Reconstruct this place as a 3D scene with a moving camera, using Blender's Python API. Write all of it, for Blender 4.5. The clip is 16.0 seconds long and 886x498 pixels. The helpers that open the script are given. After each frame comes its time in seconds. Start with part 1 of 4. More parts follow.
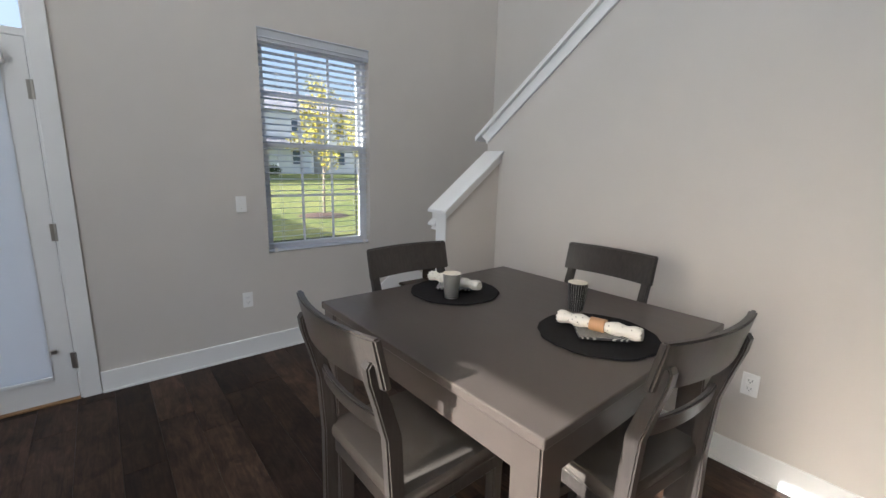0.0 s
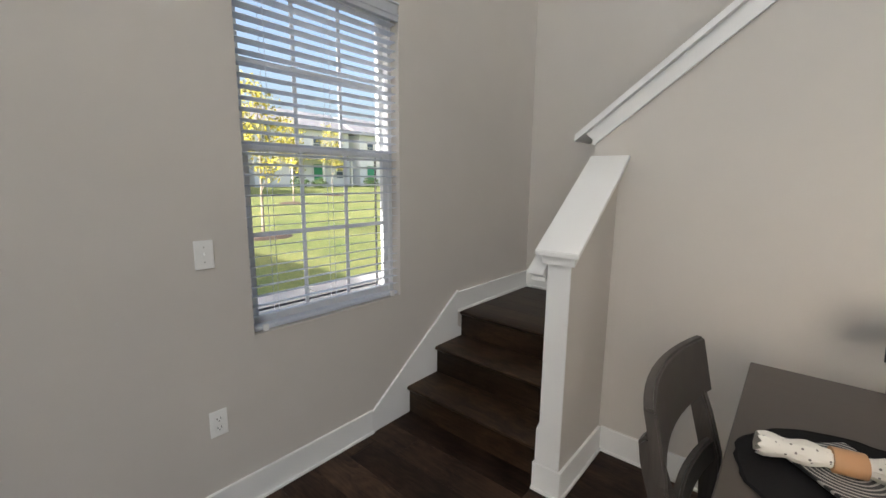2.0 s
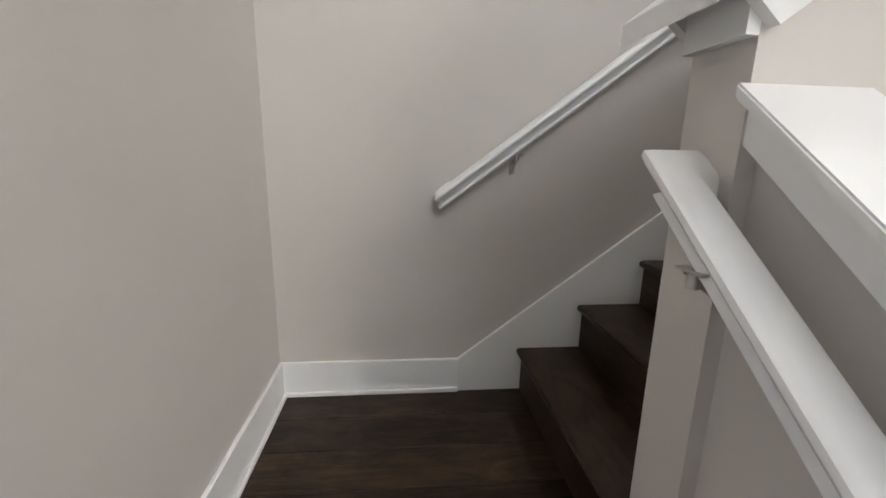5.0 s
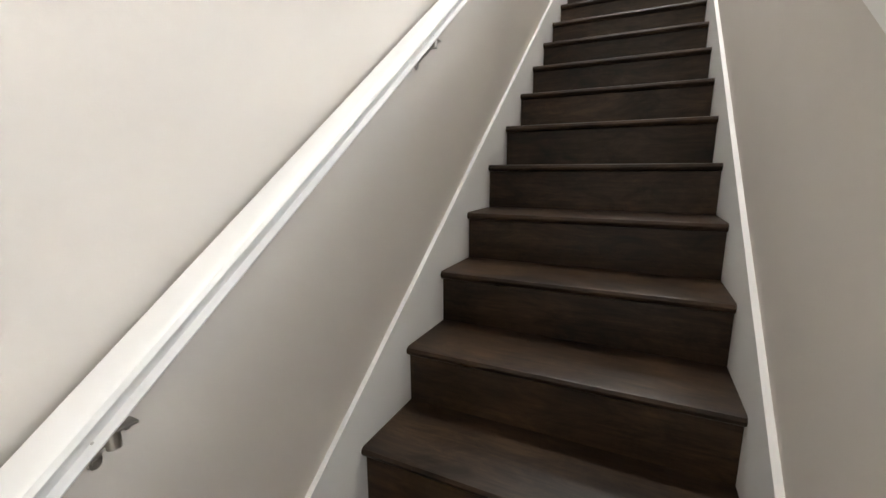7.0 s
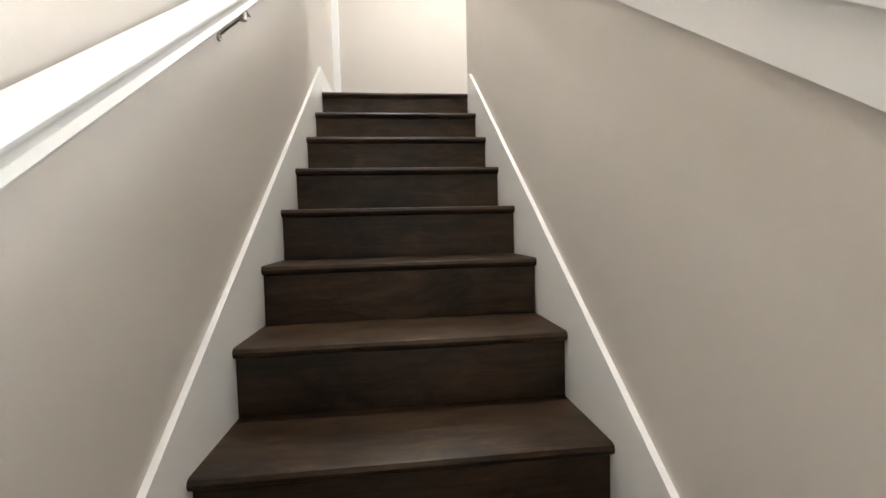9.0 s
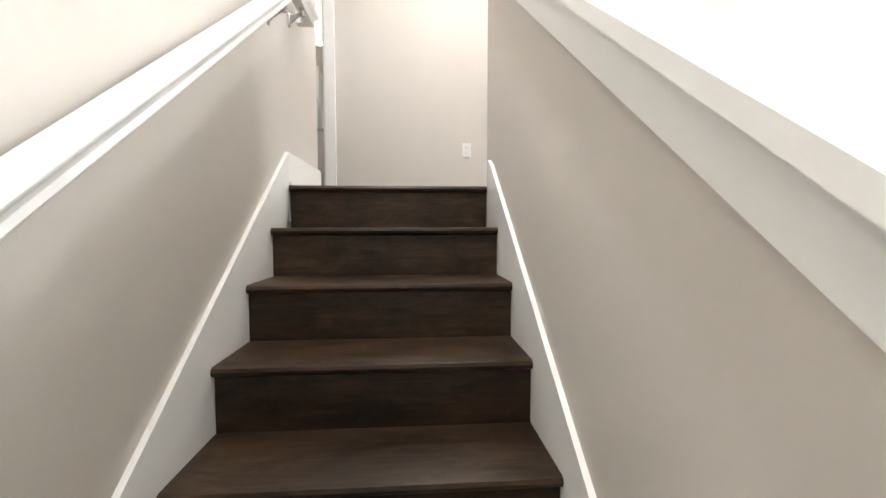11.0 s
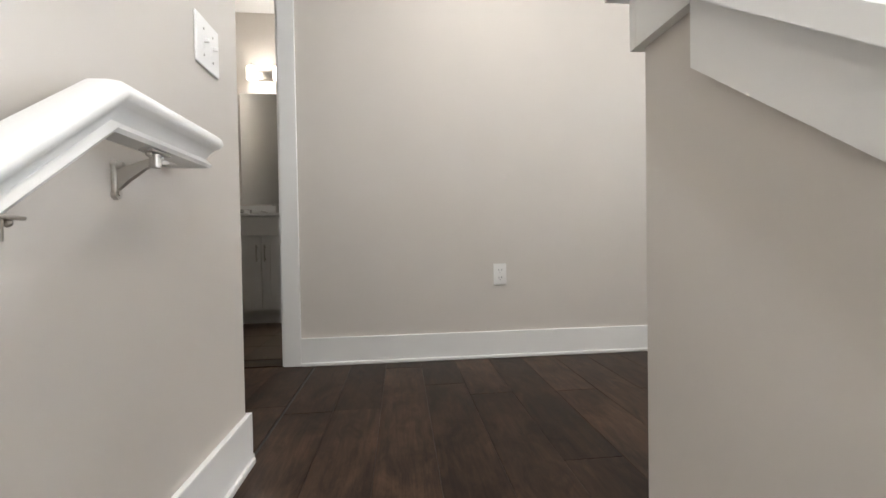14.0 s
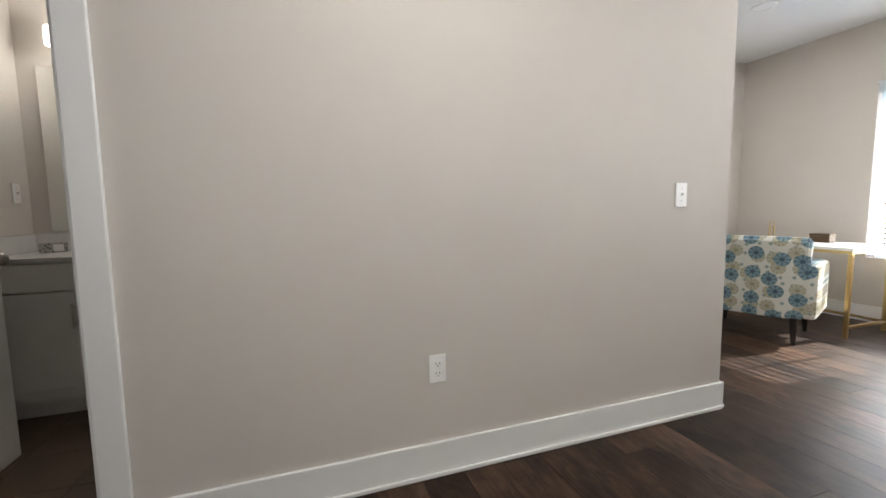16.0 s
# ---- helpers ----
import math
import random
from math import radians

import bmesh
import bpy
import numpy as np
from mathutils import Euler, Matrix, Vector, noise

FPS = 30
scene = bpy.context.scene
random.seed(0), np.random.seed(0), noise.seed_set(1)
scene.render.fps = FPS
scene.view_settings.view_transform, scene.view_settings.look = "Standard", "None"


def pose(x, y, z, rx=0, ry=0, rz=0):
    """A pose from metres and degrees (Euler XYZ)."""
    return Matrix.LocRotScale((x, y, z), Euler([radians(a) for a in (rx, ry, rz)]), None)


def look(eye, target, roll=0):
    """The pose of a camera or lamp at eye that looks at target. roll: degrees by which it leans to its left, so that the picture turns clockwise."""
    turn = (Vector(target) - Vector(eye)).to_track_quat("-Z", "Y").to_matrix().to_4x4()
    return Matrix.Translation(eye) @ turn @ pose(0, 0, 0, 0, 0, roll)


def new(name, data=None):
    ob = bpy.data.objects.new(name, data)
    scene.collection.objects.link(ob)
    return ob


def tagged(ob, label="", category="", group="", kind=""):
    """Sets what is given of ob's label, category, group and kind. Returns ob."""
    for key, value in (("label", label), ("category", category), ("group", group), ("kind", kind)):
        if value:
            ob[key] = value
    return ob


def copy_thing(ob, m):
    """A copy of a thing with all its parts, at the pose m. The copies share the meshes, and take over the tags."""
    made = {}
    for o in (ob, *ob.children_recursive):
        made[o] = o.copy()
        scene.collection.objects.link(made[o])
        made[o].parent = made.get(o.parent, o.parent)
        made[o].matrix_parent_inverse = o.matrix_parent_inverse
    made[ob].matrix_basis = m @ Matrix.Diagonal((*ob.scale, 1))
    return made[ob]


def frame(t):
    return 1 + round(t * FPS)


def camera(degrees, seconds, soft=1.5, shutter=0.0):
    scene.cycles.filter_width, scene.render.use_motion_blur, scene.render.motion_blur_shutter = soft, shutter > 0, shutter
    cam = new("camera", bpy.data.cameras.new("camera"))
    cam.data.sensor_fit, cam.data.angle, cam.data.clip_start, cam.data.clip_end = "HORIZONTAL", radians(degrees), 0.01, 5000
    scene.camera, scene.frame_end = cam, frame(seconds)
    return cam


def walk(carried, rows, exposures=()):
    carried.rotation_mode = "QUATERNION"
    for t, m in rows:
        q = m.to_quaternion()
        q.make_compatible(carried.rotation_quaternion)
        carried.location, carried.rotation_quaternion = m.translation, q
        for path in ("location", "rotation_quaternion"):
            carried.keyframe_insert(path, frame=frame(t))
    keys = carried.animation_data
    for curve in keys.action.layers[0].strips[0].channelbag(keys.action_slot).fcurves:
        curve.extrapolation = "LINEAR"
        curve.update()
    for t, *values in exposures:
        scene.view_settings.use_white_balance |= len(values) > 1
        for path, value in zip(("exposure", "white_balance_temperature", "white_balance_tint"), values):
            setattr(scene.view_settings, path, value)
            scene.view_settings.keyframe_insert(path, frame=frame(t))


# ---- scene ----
cam = camera(94.1, 16.0)

# camera path: seconds, x, y, z, pitch, roll, yaw
PATH = [
    (0.0, 3.209, -3.345, 1.457, -11.16, -1.36, 50.30),
    (0.5, 2.845, -3.347, 1.459, -10.54, -1.52, 53.35),
    (1.0, 2.490, -3.335, 1.465, -9.70, -1.44, 52.35),
    (1.5, 2.096, -3.270, 1.460, -9.46, -1.24, 47.30),
    (2.0, 1.742, -3.153, 1.466, -9.63, -0.56, 40.70),
    (2.5, 1.383, -3.023, 1.465, -10.25, -0.28, 32.39),
    (3.0, 1.003, -2.804, 1.450, -11.41, -0.13, 22.50),
    (3.5, 0.709, -2.530, 1.437, -12.07, -0.57, 13.41),
    (3.7, 0.615, -2.412, 1.453, -12.52, -0.59, 9.73),
    (5.8, 0.472, -0.987, 1.539, -13.72, -1.74, -23.22),
    (6.0, 0.485, -0.877, 1.590, -13.80, -1.85, -30.52),
    (6.5, 0.536, -0.761, 1.760, -12.27, -0.38, -47.89),
    (7.0, 0.647, -0.625, 1.812, -10.93, 0.26, -64.40),
    (7.5, 0.792, -0.559, 1.949, -8.88, 0.87, -78.65),
    (8.0, 1.024, -0.459, 1.993, -5.00, 0.95, -90.13),
    (8.5, 1.338, -0.449, 2.117, -3.25, 1.11, -94.98),
    (9.0, 1.567, -0.426, 2.291, -2.60, 1.41, -96.30),
    (9.5, 1.759, -0.420, 2.434, -1.78, 0.23, -96.74),
    (9.7, 1.841, -0.429, 2.503, -0.78, 0.07, -96.24),
    (11.8, 2.606, -0.581, 3.149, -4.05, 0.25, -93.12),
    (12.0, 2.732, -0.546, 3.201, -4.08, 0.14, -93.92),
    (12.5, 2.932, -0.540, 3.345, -3.82, 0.44, -93.67),
    (13.0, 3.104, -0.486, 3.499, -2.64, -0.14, -94.50),
    (13.5, 3.258, -0.458, 3.604, -1.07, 1.09, -95.34),
    (14.0, 3.444, -0.451, 3.736, -0.99, 0.96, -95.84),
    (14.5, 3.620, -0.431, 3.875, -1.53, 0.99, -97.50),
    (15.0, 3.810, -0.456, 3.978, -3.09, 0.47, -98.83),
    (15.5, 3.961, -0.454, 4.086, -4.31, 0.54, -101.87),
    (16.0, 4.098, -0.481, 4.192, -5.52, 0.94, -109.29),
]
walk(cam, [(t, pose(x, y, z, 90 + p, r, w)) for t, x, y, z, p, r, w in PATH],
     [(0.0, 1.4, 5850, 10), (0.5, 1.42, 6200, 10), (1.0, 1.45, 6700, 10), (1.5, 1.45, 6750, 11), (2.0, 1.47, 6350, 10), (2.5, 1.42, 6450, 11), (3.0, 1.28, 6450, 13), (3.5, 1.12, 6550, 15), (3.7, 1.14, 6550, 15), (5.8, 2.88, 6050, 10), (7.0, 3.12, 6350, 10),
      (9.5, 3.15, 6550, 10), (12.5, 2.80, 6250, 10), (14.0, 2.30, 6250, 10), (16.0, 2.02, 6250, 10)])

# ---- light ----
SUN_ELEV, SUN_AZ = 29.0, 4.0      # height, and degrees that the rays lean towards +x as they travel to +y
world = bpy.data.worlds.new("world")
scene.world = world
world.use_nodes = True
wn = world.node_tree.nodes
sky = wn.new("ShaderNodeTexSky")
sky.sky_type = 'NISHITA'
sky.sun_disc = False
sky.dust_density, sky.air_density = 7.0, 1.0
sky.sun_elevation = radians(SUN_ELEV)
sky.sun_rotation = radians(180 + SUN_AZ)
world.node_tree.links.new(sky.outputs[0], wn["Background"].inputs[0])
wn["Background"].inputs[1].default_value = 0.15

sun = new("sun", bpy.data.lights.new("sun", 'SUN'))
sun.data.energy, sun.data.angle, sun.data.color = 5.0, radians(0.5), (1.0, 0.95, 0.87)
sun.matrix_world = look((0, 0, 30), (30 * math.sin(radians(SUN_AZ)), 30 * math.cos(radians(SUN_AZ)), 30 - 30 * math.tan(radians(SUN_ELEV))))


def window_light(x, y, z, w, h, target, power, color=(0.92, 0.96, 1.0)):
    """Daylight entering through a window's opening."""
    ob = new("window_daylight", bpy.data.lights.new("window_daylight", 'AREA'))
    ob.data.shape, ob.data.size, ob.data.size_y = 'RECTANGLE', w, h
    ob.data.energy, ob.data.color = power, color
    ob.matrix_world = look((x, y, z), target)
    return ob


window_light(3.0, -5.33, 1.58, 1.6, 1.8, (2.95, 0, 1.5), 12)
# lamp of an added, unseen upper window, to brighten the stairwell
window_light(2.2, -5.33, 4.5, 3.1, 1.4, (2.2, 0, 5.4), 19)
window_light(5.9, -5.412, 4.45, .8, 1.4, (5.9, 0, 4.3), 18)


# ---- materials ----
def nodes_of(name, rough=0.5, metal=0.0):
    m = bpy.data.materials.new(name)
    m.use_nodes = True
    nt = m.node_tree
    b = nt.nodes["Principled BSDF"]
    b.inputs["Roughness"].default_value, b.inputs["Metallic"].default_value = rough, metal
    return m, nt, b


def add(nt, kind, **values):
    n = nt.nodes.new(kind)
    for k, v in values.items():
        n.inputs[k.replace("_", " ")].default_value = v
    return n


def ramp(nt, src, a, b, lo=0.3, hi=0.7):
    r = nt.nodes.new("ShaderNodeValToRGB")
    r.color_ramp.elements[0].color, r.color_ramp.elements[1].color = (*a, 1), (*b, 1)
    r.color_ramp.elements[0].position, r.color_ramp.elements[1].position = lo, hi
    nt.links.new(src, r.inputs[0])
    return r.outputs[0]


def mixc(nt, fac, a, b, mode='MIX'):
    m = nt.nodes.new("ShaderNodeMix")
    m.data_type, m.blend_type = 'RGBA', mode
    for sock, v in ((m.inputs[0], fac), (m.inputs[6], a), (m.inputs[7], b)):
        if isinstance(v, (int, float)):
            sock.default_value = v
        elif isinstance(v, tuple):
            sock.default_value = (*v, 1)
        else:
            nt.links.new(v, sock)
    return m.outputs[2]


def bump(nt, b, src, strength, dist=0.002):
    n = add(nt, "ShaderNodeBump", Strength=strength, Distance=dist)
    nt.links.new(src, n.inputs["Height"])
    nt.links.new(n.outputs[0], b.inputs["Normal"])


def coords(nt, scale=(1, 1, 1), obj=True):
    tc = nt.nodes.new("ShaderNodeTexCoord")
    mp = nt.nodes.new("ShaderNodeMapping")
    mp.inputs["Scale"].default_value = scale
    nt.links.new(tc.outputs["Object" if obj else "Generated"], mp.inputs[0])
    return mp.outputs[0]


def noise_tex(nt, vec, scale, detail=4, rough=0.55, distort=0.0):
    n = add(nt, "ShaderNodeTexNoise", Scale=scale, Detail=detail, Roughness=rough, Distortion=distort)
    nt.links.new(vec, n.inputs["Vector"])
    return n.outputs[0]


def paint(name, col, rough=0.6, var=0.04, relief=0.25, grain=220, metal=0.0):
    m, nt, b = nodes_of(name, rough, metal)
    v = coords(nt)
    big = noise_tex(nt, v, 1.3, 3)
    c = ramp(nt, big, tuple(x * (1 - var) for x in col), tuple(min(1, x * (1 + var)) for x in col), 0.3, 0.7)
    nt.links.new(c, b.inputs["Base Color"])
    fine = noise_tex(nt, v, grain, 2)
    bump(nt, b, fine, relief, 0.0006)
    return m


def wood(name, dark, light, axis=0, rough=0.42, stretch=14, random_tone=0.5, coat=0.0, scale=5.0, blotch=0.0, gloss=0.27, relief=0.09):
    """Stained wood with its grain along one axis; each board has its own tone."""
    m, nt, b = nodes_of(name, rough)
    s = [stretch, stretch, stretch]
    s[axis] = 1.0
    tc = nt.nodes.new("ShaderNodeTexCoord")
    info = nt.nodes.new("ShaderNodeObjectInfo")
    shift = nt.nodes.new("ShaderNodeVectorMath")
    shift.operation = 'SCALE'
    shift.inputs[0].default_value = (13, 7, 5)
    nt.links.new(info.outputs["Random"], shift.inputs["Scale"])
    plus = nt.nodes.new("ShaderNodeVectorMath")
    nt.links.new(tc.outputs["Object"], plus.inputs[0])
    nt.links.new(shift.outputs[0], plus.inputs[1])
    mp = nt.nodes.new("ShaderNodeMapping")
    mp.inputs["Scale"].default_value = s
    nt.links.new(plus.outputs[0], mp.inputs[0])
    g = noise_tex(nt, mp.outputs[0], scale, 8, 0.65, 0.6)
    cloud = noise_tex(nt, plus.outputs[0], 3.0, 3)
    c1 = ramp(nt, g, dark, light, 0.32, 0.72)
    c2 = mixc(nt, 0.45, c1, ramp(nt, cloud, dark, light, 0.35, 0.7))
    tone = ramp(nt, info.outputs["Random"], (1 - random_tone,) * 3, (1 + random_tone * 0.6,) * 3, 0, 1)
    c3 = mixc(nt, 1.0, c2, tone, 'MULTIPLY')
    if blotch:
        flow = nt.nodes.new("ShaderNodeMapping")
        flow.inputs["Scale"].default_value = [1 if i == axis else 2.6 for i in range(3)]
        nt.links.new(plus.outputs[0], flow.inputs[0])
        worn = ramp(nt, noise_tex(nt, flow.outputs[0], 5.5, 6, 0.7, 0.8), (1 - blotch,) * 3, (1 + blotch, 1 + blotch * .9, 1 + blotch * .75), 0.36, 0.66)
        c3 = mixc(nt, 1.0, c3, worn, 'MULTIPLY')
    nt.links.new(c3, b.inputs["Base Color"])
    r = nt.nodes.new("ShaderNodeMapRange")
    r.inputs["To Min"].default_value, r.inputs["To Max"].default_value = rough - 0.05, rough + 0.08
    nt.links.new(g, r.inputs[0])
    nt.links.new(r.outputs[0], b.inputs["Roughness"])
    b.inputs["Coat Weight"].default_value = coat
    b.inputs["Specular IOR Level"].default_value = gloss
    bump(nt, b, g, relief, 0.0008)
    return m


def glass(name, tint=(1, 1, 1), rough=0.0):
    m, nt, b = nodes_of(name, rough)
    b.inputs["Base Color"].default_value = (*tint, 1)
    b.inputs["Transmission Weight"].default_value = 1.0
    b.inputs["IOR"].default_value = 1.02
    b.inputs["Specular IOR Level"].default_value = 0.3
    return m


def glow(name, col, power):
    m, nt, b = nodes_of(name, 0.4)
    b.inputs["Base Color"].default_value = (*col, 1)
    b.inputs["Emission Color"].default_value = (*col, 1)
    b.inputs["Emission Strength"].default_value = power
    return m


WALL = paint("wall_paint", (0.60, 0.56, 0.515), 0.62, 0.025, 0.3, 160)
TRIM = paint("trim_paint", (0.80, 0.795, 0.78), 0.35, 0.02, 0.12, 120)
CEIL = paint("ceiling_paint", (0.78, 0.77, 0.75), 0.8, 0.02, 0.4, 120)
PLASTIC = paint("white_plastic", (0.86, 0.85, 0.83), 0.3, 0.01, 0.02)
VINYL = paint("white_vinyl", (0.80, 0.81, 0.82), 0.35, 0.015, 0.05)
SLAT = paint("blind_slat", (0.82, 0.83, 0.85), 0.4, 0.02, 0.08)
slat_nt = SLAT.node_tree
slat_tr = slat_nt.nodes.new("ShaderNodeBsdfTranslucent")
slat_tr.inputs[0].default_value = (0.75, 0.80, 0.88, 1)
slat_mix = slat_nt.nodes.new("ShaderNodeMixShader")
slat_mix.inputs[0].default_value = 0.45
slat_nt.links.new(slat_nt.nodes["Principled BSDF"].outputs[0], slat_mix.inputs[1])
slat_nt.links.new(slat_tr.outputs[0], slat_mix.inputs[2])
slat_nt.links.new(slat_mix.outputs[0], slat_nt.nodes["Material Output"].inputs[0])
DARK = paint("dark_slot", (0.03, 0.03, 0.03), 0.6, 0.01, 0.0)
PLANK = wood("plank_floor", (0.013, 0.0084, 0.0064), (0.080, 0.047, 0.031), 0, 0.42, 16, 0.6, blotch=0.5, gloss=0.16)
TREAD = wood("tread_wood", (0.010, 0.0060, 0.0036), (0.060, 0.036, 0.020), 1, 0.36, 16, 0.3, blotch=0.55, gloss=0.26)
TREADX = wood("tread_wood_lower", (0.010, 0.0060, 0.0036), (0.060, 0.036, 0.020), 0, 0.36, 16, 0.3, blotch=0.55, gloss=0.26)
TABLE = wood("table_wood", (0.064, 0.052, 0.044), (0.072, 0.059, 0.050), 0, 0.33, 9, 0.12, gloss=0.22, relief=0.015)
CHAIRW = wood("chair_wood", (0.030, 0.026, 0.023), (0.076, 0.064, 0.056), 2, 0.34, 20, 0.15)
SEATF = paint("seat_fabric", (0.085, 0.073, 0.062), 0.85, 0.1, 0.8, 500)
MAT = paint("placemat_fibre", (0.012, 0.011, 0.011), 0.9, 0.3, 1.0, 300)
for soft in (MAT, SEATF):
    soft.node_tree.nodes["Principled BSDF"].inputs["Specular IOR Level"].default_value = 0.12
NICKEL = paint("brushed_nickel", (0.50, 0.48, 0.45), 0.28, 0.05, 0.1, 300, 1.0)
HINGE = paint("hinge_metal", (0.45, 0.42, 0.38), 0.35, 0.05, 0.1, 300, 1.0)
GOLD = paint("gold_metal", (0.62, 0.44, 0.20), 0.3, 0.06, 0.1, 200, 1.0)
GLASS = glass("window_glass")
MIRROR = paint("mirror_silver", (0.86, 0.88, 0.87), 0.02, 0.0, 0.0, 10, 1.0)
CABINET = paint("cabinet_paint", (0.74, 0.73, 0.71), 0.4, 0.02, 0.08)
COUNTER = paint("counter_stone", (0.72, 0.71, 0.69), 0.22, 0.06, 0.02, 60)
TILE = paint("floor_tile", (0.10, 0.068, 0.042), 0.45, 0.25, 0.3, 40)
OAK = wood("oak_threshold", (0.20, 0.11, 0.05), (0.36, 0.22, 0.11), 1, 0.45, 12, 0.1)
CONC = paint("concrete", (0.37, 0.36, 0.345), 0.9, 0.12, 0.6, 60)
MULCH = paint("mulch", (0.075, 0.048, 0.036), 0.95, 0.4, 1.0, 30)
SIDING = paint("white_siding", (0.82, 0.83, 0.84), 0.6, 0.03, 0.2, 30)
# white siding with its bluish shade put into the colour
SIDING_SHADED = paint("shaded_white_siding", (0.22, 0.32, 0.48), 0.6, 0.05, 0.2, 30)
ROOF = paint("roof_shingle", (0.20, 0.20, 0.22), 0.9, 0.2, 0.8, 30)
GREEN = paint("green_door", (0.05, 0.30, 0.16), 0.4, 0.03, 0.05)
BARK = paint("tree_bark", (0.32, 0.27, 0.21), 0.9, 0.3, 1.0, 40)
LEAFY = paint("yellow_leaf", (0.34, 0.30, 0.03), 0.6, 0.4, 0.2, 5)
LEAFG = paint("green_leaf", (0.05, 0.09, 0.03), 0.6, 0.4, 0.2, 5)
WINDARK = paint("far_window", (0.10, 0.13, 0.17), 0.1, 0.1, 0.0)


def shade_cloth():
    m, nt, b = nodes_of("shade_cloth", 0.9)
    b.inputs["Base Color"].default_value = (0.85, 0.87, 0.90, 1)
    t = nt.nodes.new("ShaderNodeBsdfTranslucent")
    t.inputs[0].default_value = (0.85, 0.88, 0.92, 1)
    v = coords(nt)
    bump(nt, b, noise_tex(nt, v, 400, 2), 0.3, 0.0005)
    mx = nt.nodes.new("ShaderNodeMixShader")
    mx.inputs[0].default_value = 0.6
    nt.links.new(b.outputs[0], mx.inputs[1])
    nt.links.new(t.outputs[0], mx.inputs[2])
    nt.links.new(mx.outputs[0], nt.nodes["Material Output"].inputs[0])
    return m


def grass_mat():
    m, nt, b = nodes_of("lawn", 0.9)
    v = coords(nt)
    c = mixc(nt, 0.5, ramp(nt, noise_tex(nt, v, 0.35, 4), (0.09, 0.13, 0.025), (0.24, 0.23, 0.07), 0.35, 0.68),
             ramp(nt, noise_tex(nt, v, 9, 5), (0.06, 0.10, 0.02), (0.22, 0.23, 0.06), 0.3, 0.7))
    nt.links.new(c, b.inputs["Base Color"])
    bump(nt, b, noise_tex(nt, v, 25, 4), 1.0, 0.04)
    return m


def stripe_cup(name, kind):
    """Black and white pattern of a cup: vertical lines, or small chevrons."""
    m, nt, b = nodes_of(name, 0.3)
    tc = nt.nodes.new("ShaderNodeTexCoord")
    sep = nt.nodes.new("ShaderNodeSeparateXYZ")
    nt.links.new(tc.outputs["Object"], sep.inputs[0])
    at = nt.nodes.new("ShaderNodeMath"); at.operation = 'ARCTAN2'
    nt.links.new(sep.outputs[1], at.inputs[0]); nt.links.new(sep.outputs[0], at.inputs[1])
    u = nt.nodes.new("ShaderNodeMath"); u.operation = 'MULTIPLY'
    u.inputs[1].default_value = 24 / (2 * math.pi) if kind == "lines" else 40 / (2 * math.pi)
    nt.links.new(at.outputs[0], u.inputs[0])
    pp = nt.nodes.new("ShaderNodeMath"); pp.operation = 'PINGPONG'; pp.inputs[1].default_value = 0.5
    nt.links.new(u.outputs[0], pp.inputs[0])
    src = pp.outputs[0]
    if kind != "lines":
        zz = nt.nodes.new("ShaderNodeMath"); zz.operation = 'MULTIPLY_ADD'; zz.inputs[1].default_value = 130
        nt.links.new(sep.outputs[2], zz.inputs[0]); nt.links.new(pp.outputs[0], zz.inputs[2])
        p2 = nt.nodes.new("ShaderNodeMath"); p2.operation = 'PINGPONG'; p2.inputs[1].default_value = 0.5
        nt.links.new(zz.outputs[0], p2.inputs[0])
        src = p2.outputs[0]
    lo, hi = (0.45, 0.475) if kind == "lines" else (0.33, 0.38)
    c = ramp(nt, src, (0.012, 0.012, 0.013), (0.72, 0.70, 0.66), lo, hi)
    nt.links.new(c, b.inputs["Base Color"])
    return m


def spotted(name, base, spot, scale, size):
    m, nt, b = nodes_of(name, 0.85)
    v = coords(nt)
    vo = add(nt, "ShaderNodeTexVoronoi", Scale=scale)
    nt.links.new(v, vo.inputs["Vector"])
    c = ramp(nt, vo.outputs[0], spot, base, size, size + 0.06)
    nt.links.new(c, b.inputs["Base Color"])
    bump(nt, b, noise_tex(nt, v, 300, 3), 0.5, 0.001)
    return m


def ring_mat(name):
    """Fine concentric lines, dark with pale rings."""
    m, nt, b = nodes_of(name, 0.45)
    w = add(nt, "ShaderNodeTexWave", Scale=32.0, Distortion=1.5)
    w.wave_type = 'RINGS'
    w.rings_direction = 'Z'
    nt.links.new(coords(nt), w.inputs["Vector"])
    nt.links.new(ramp(nt, w.outputs[1], (0.015, 0.015, 0.016), (0.42, 0.40, 0.37), 0.6, 0.75), b.inputs["Base Color"])
    return m


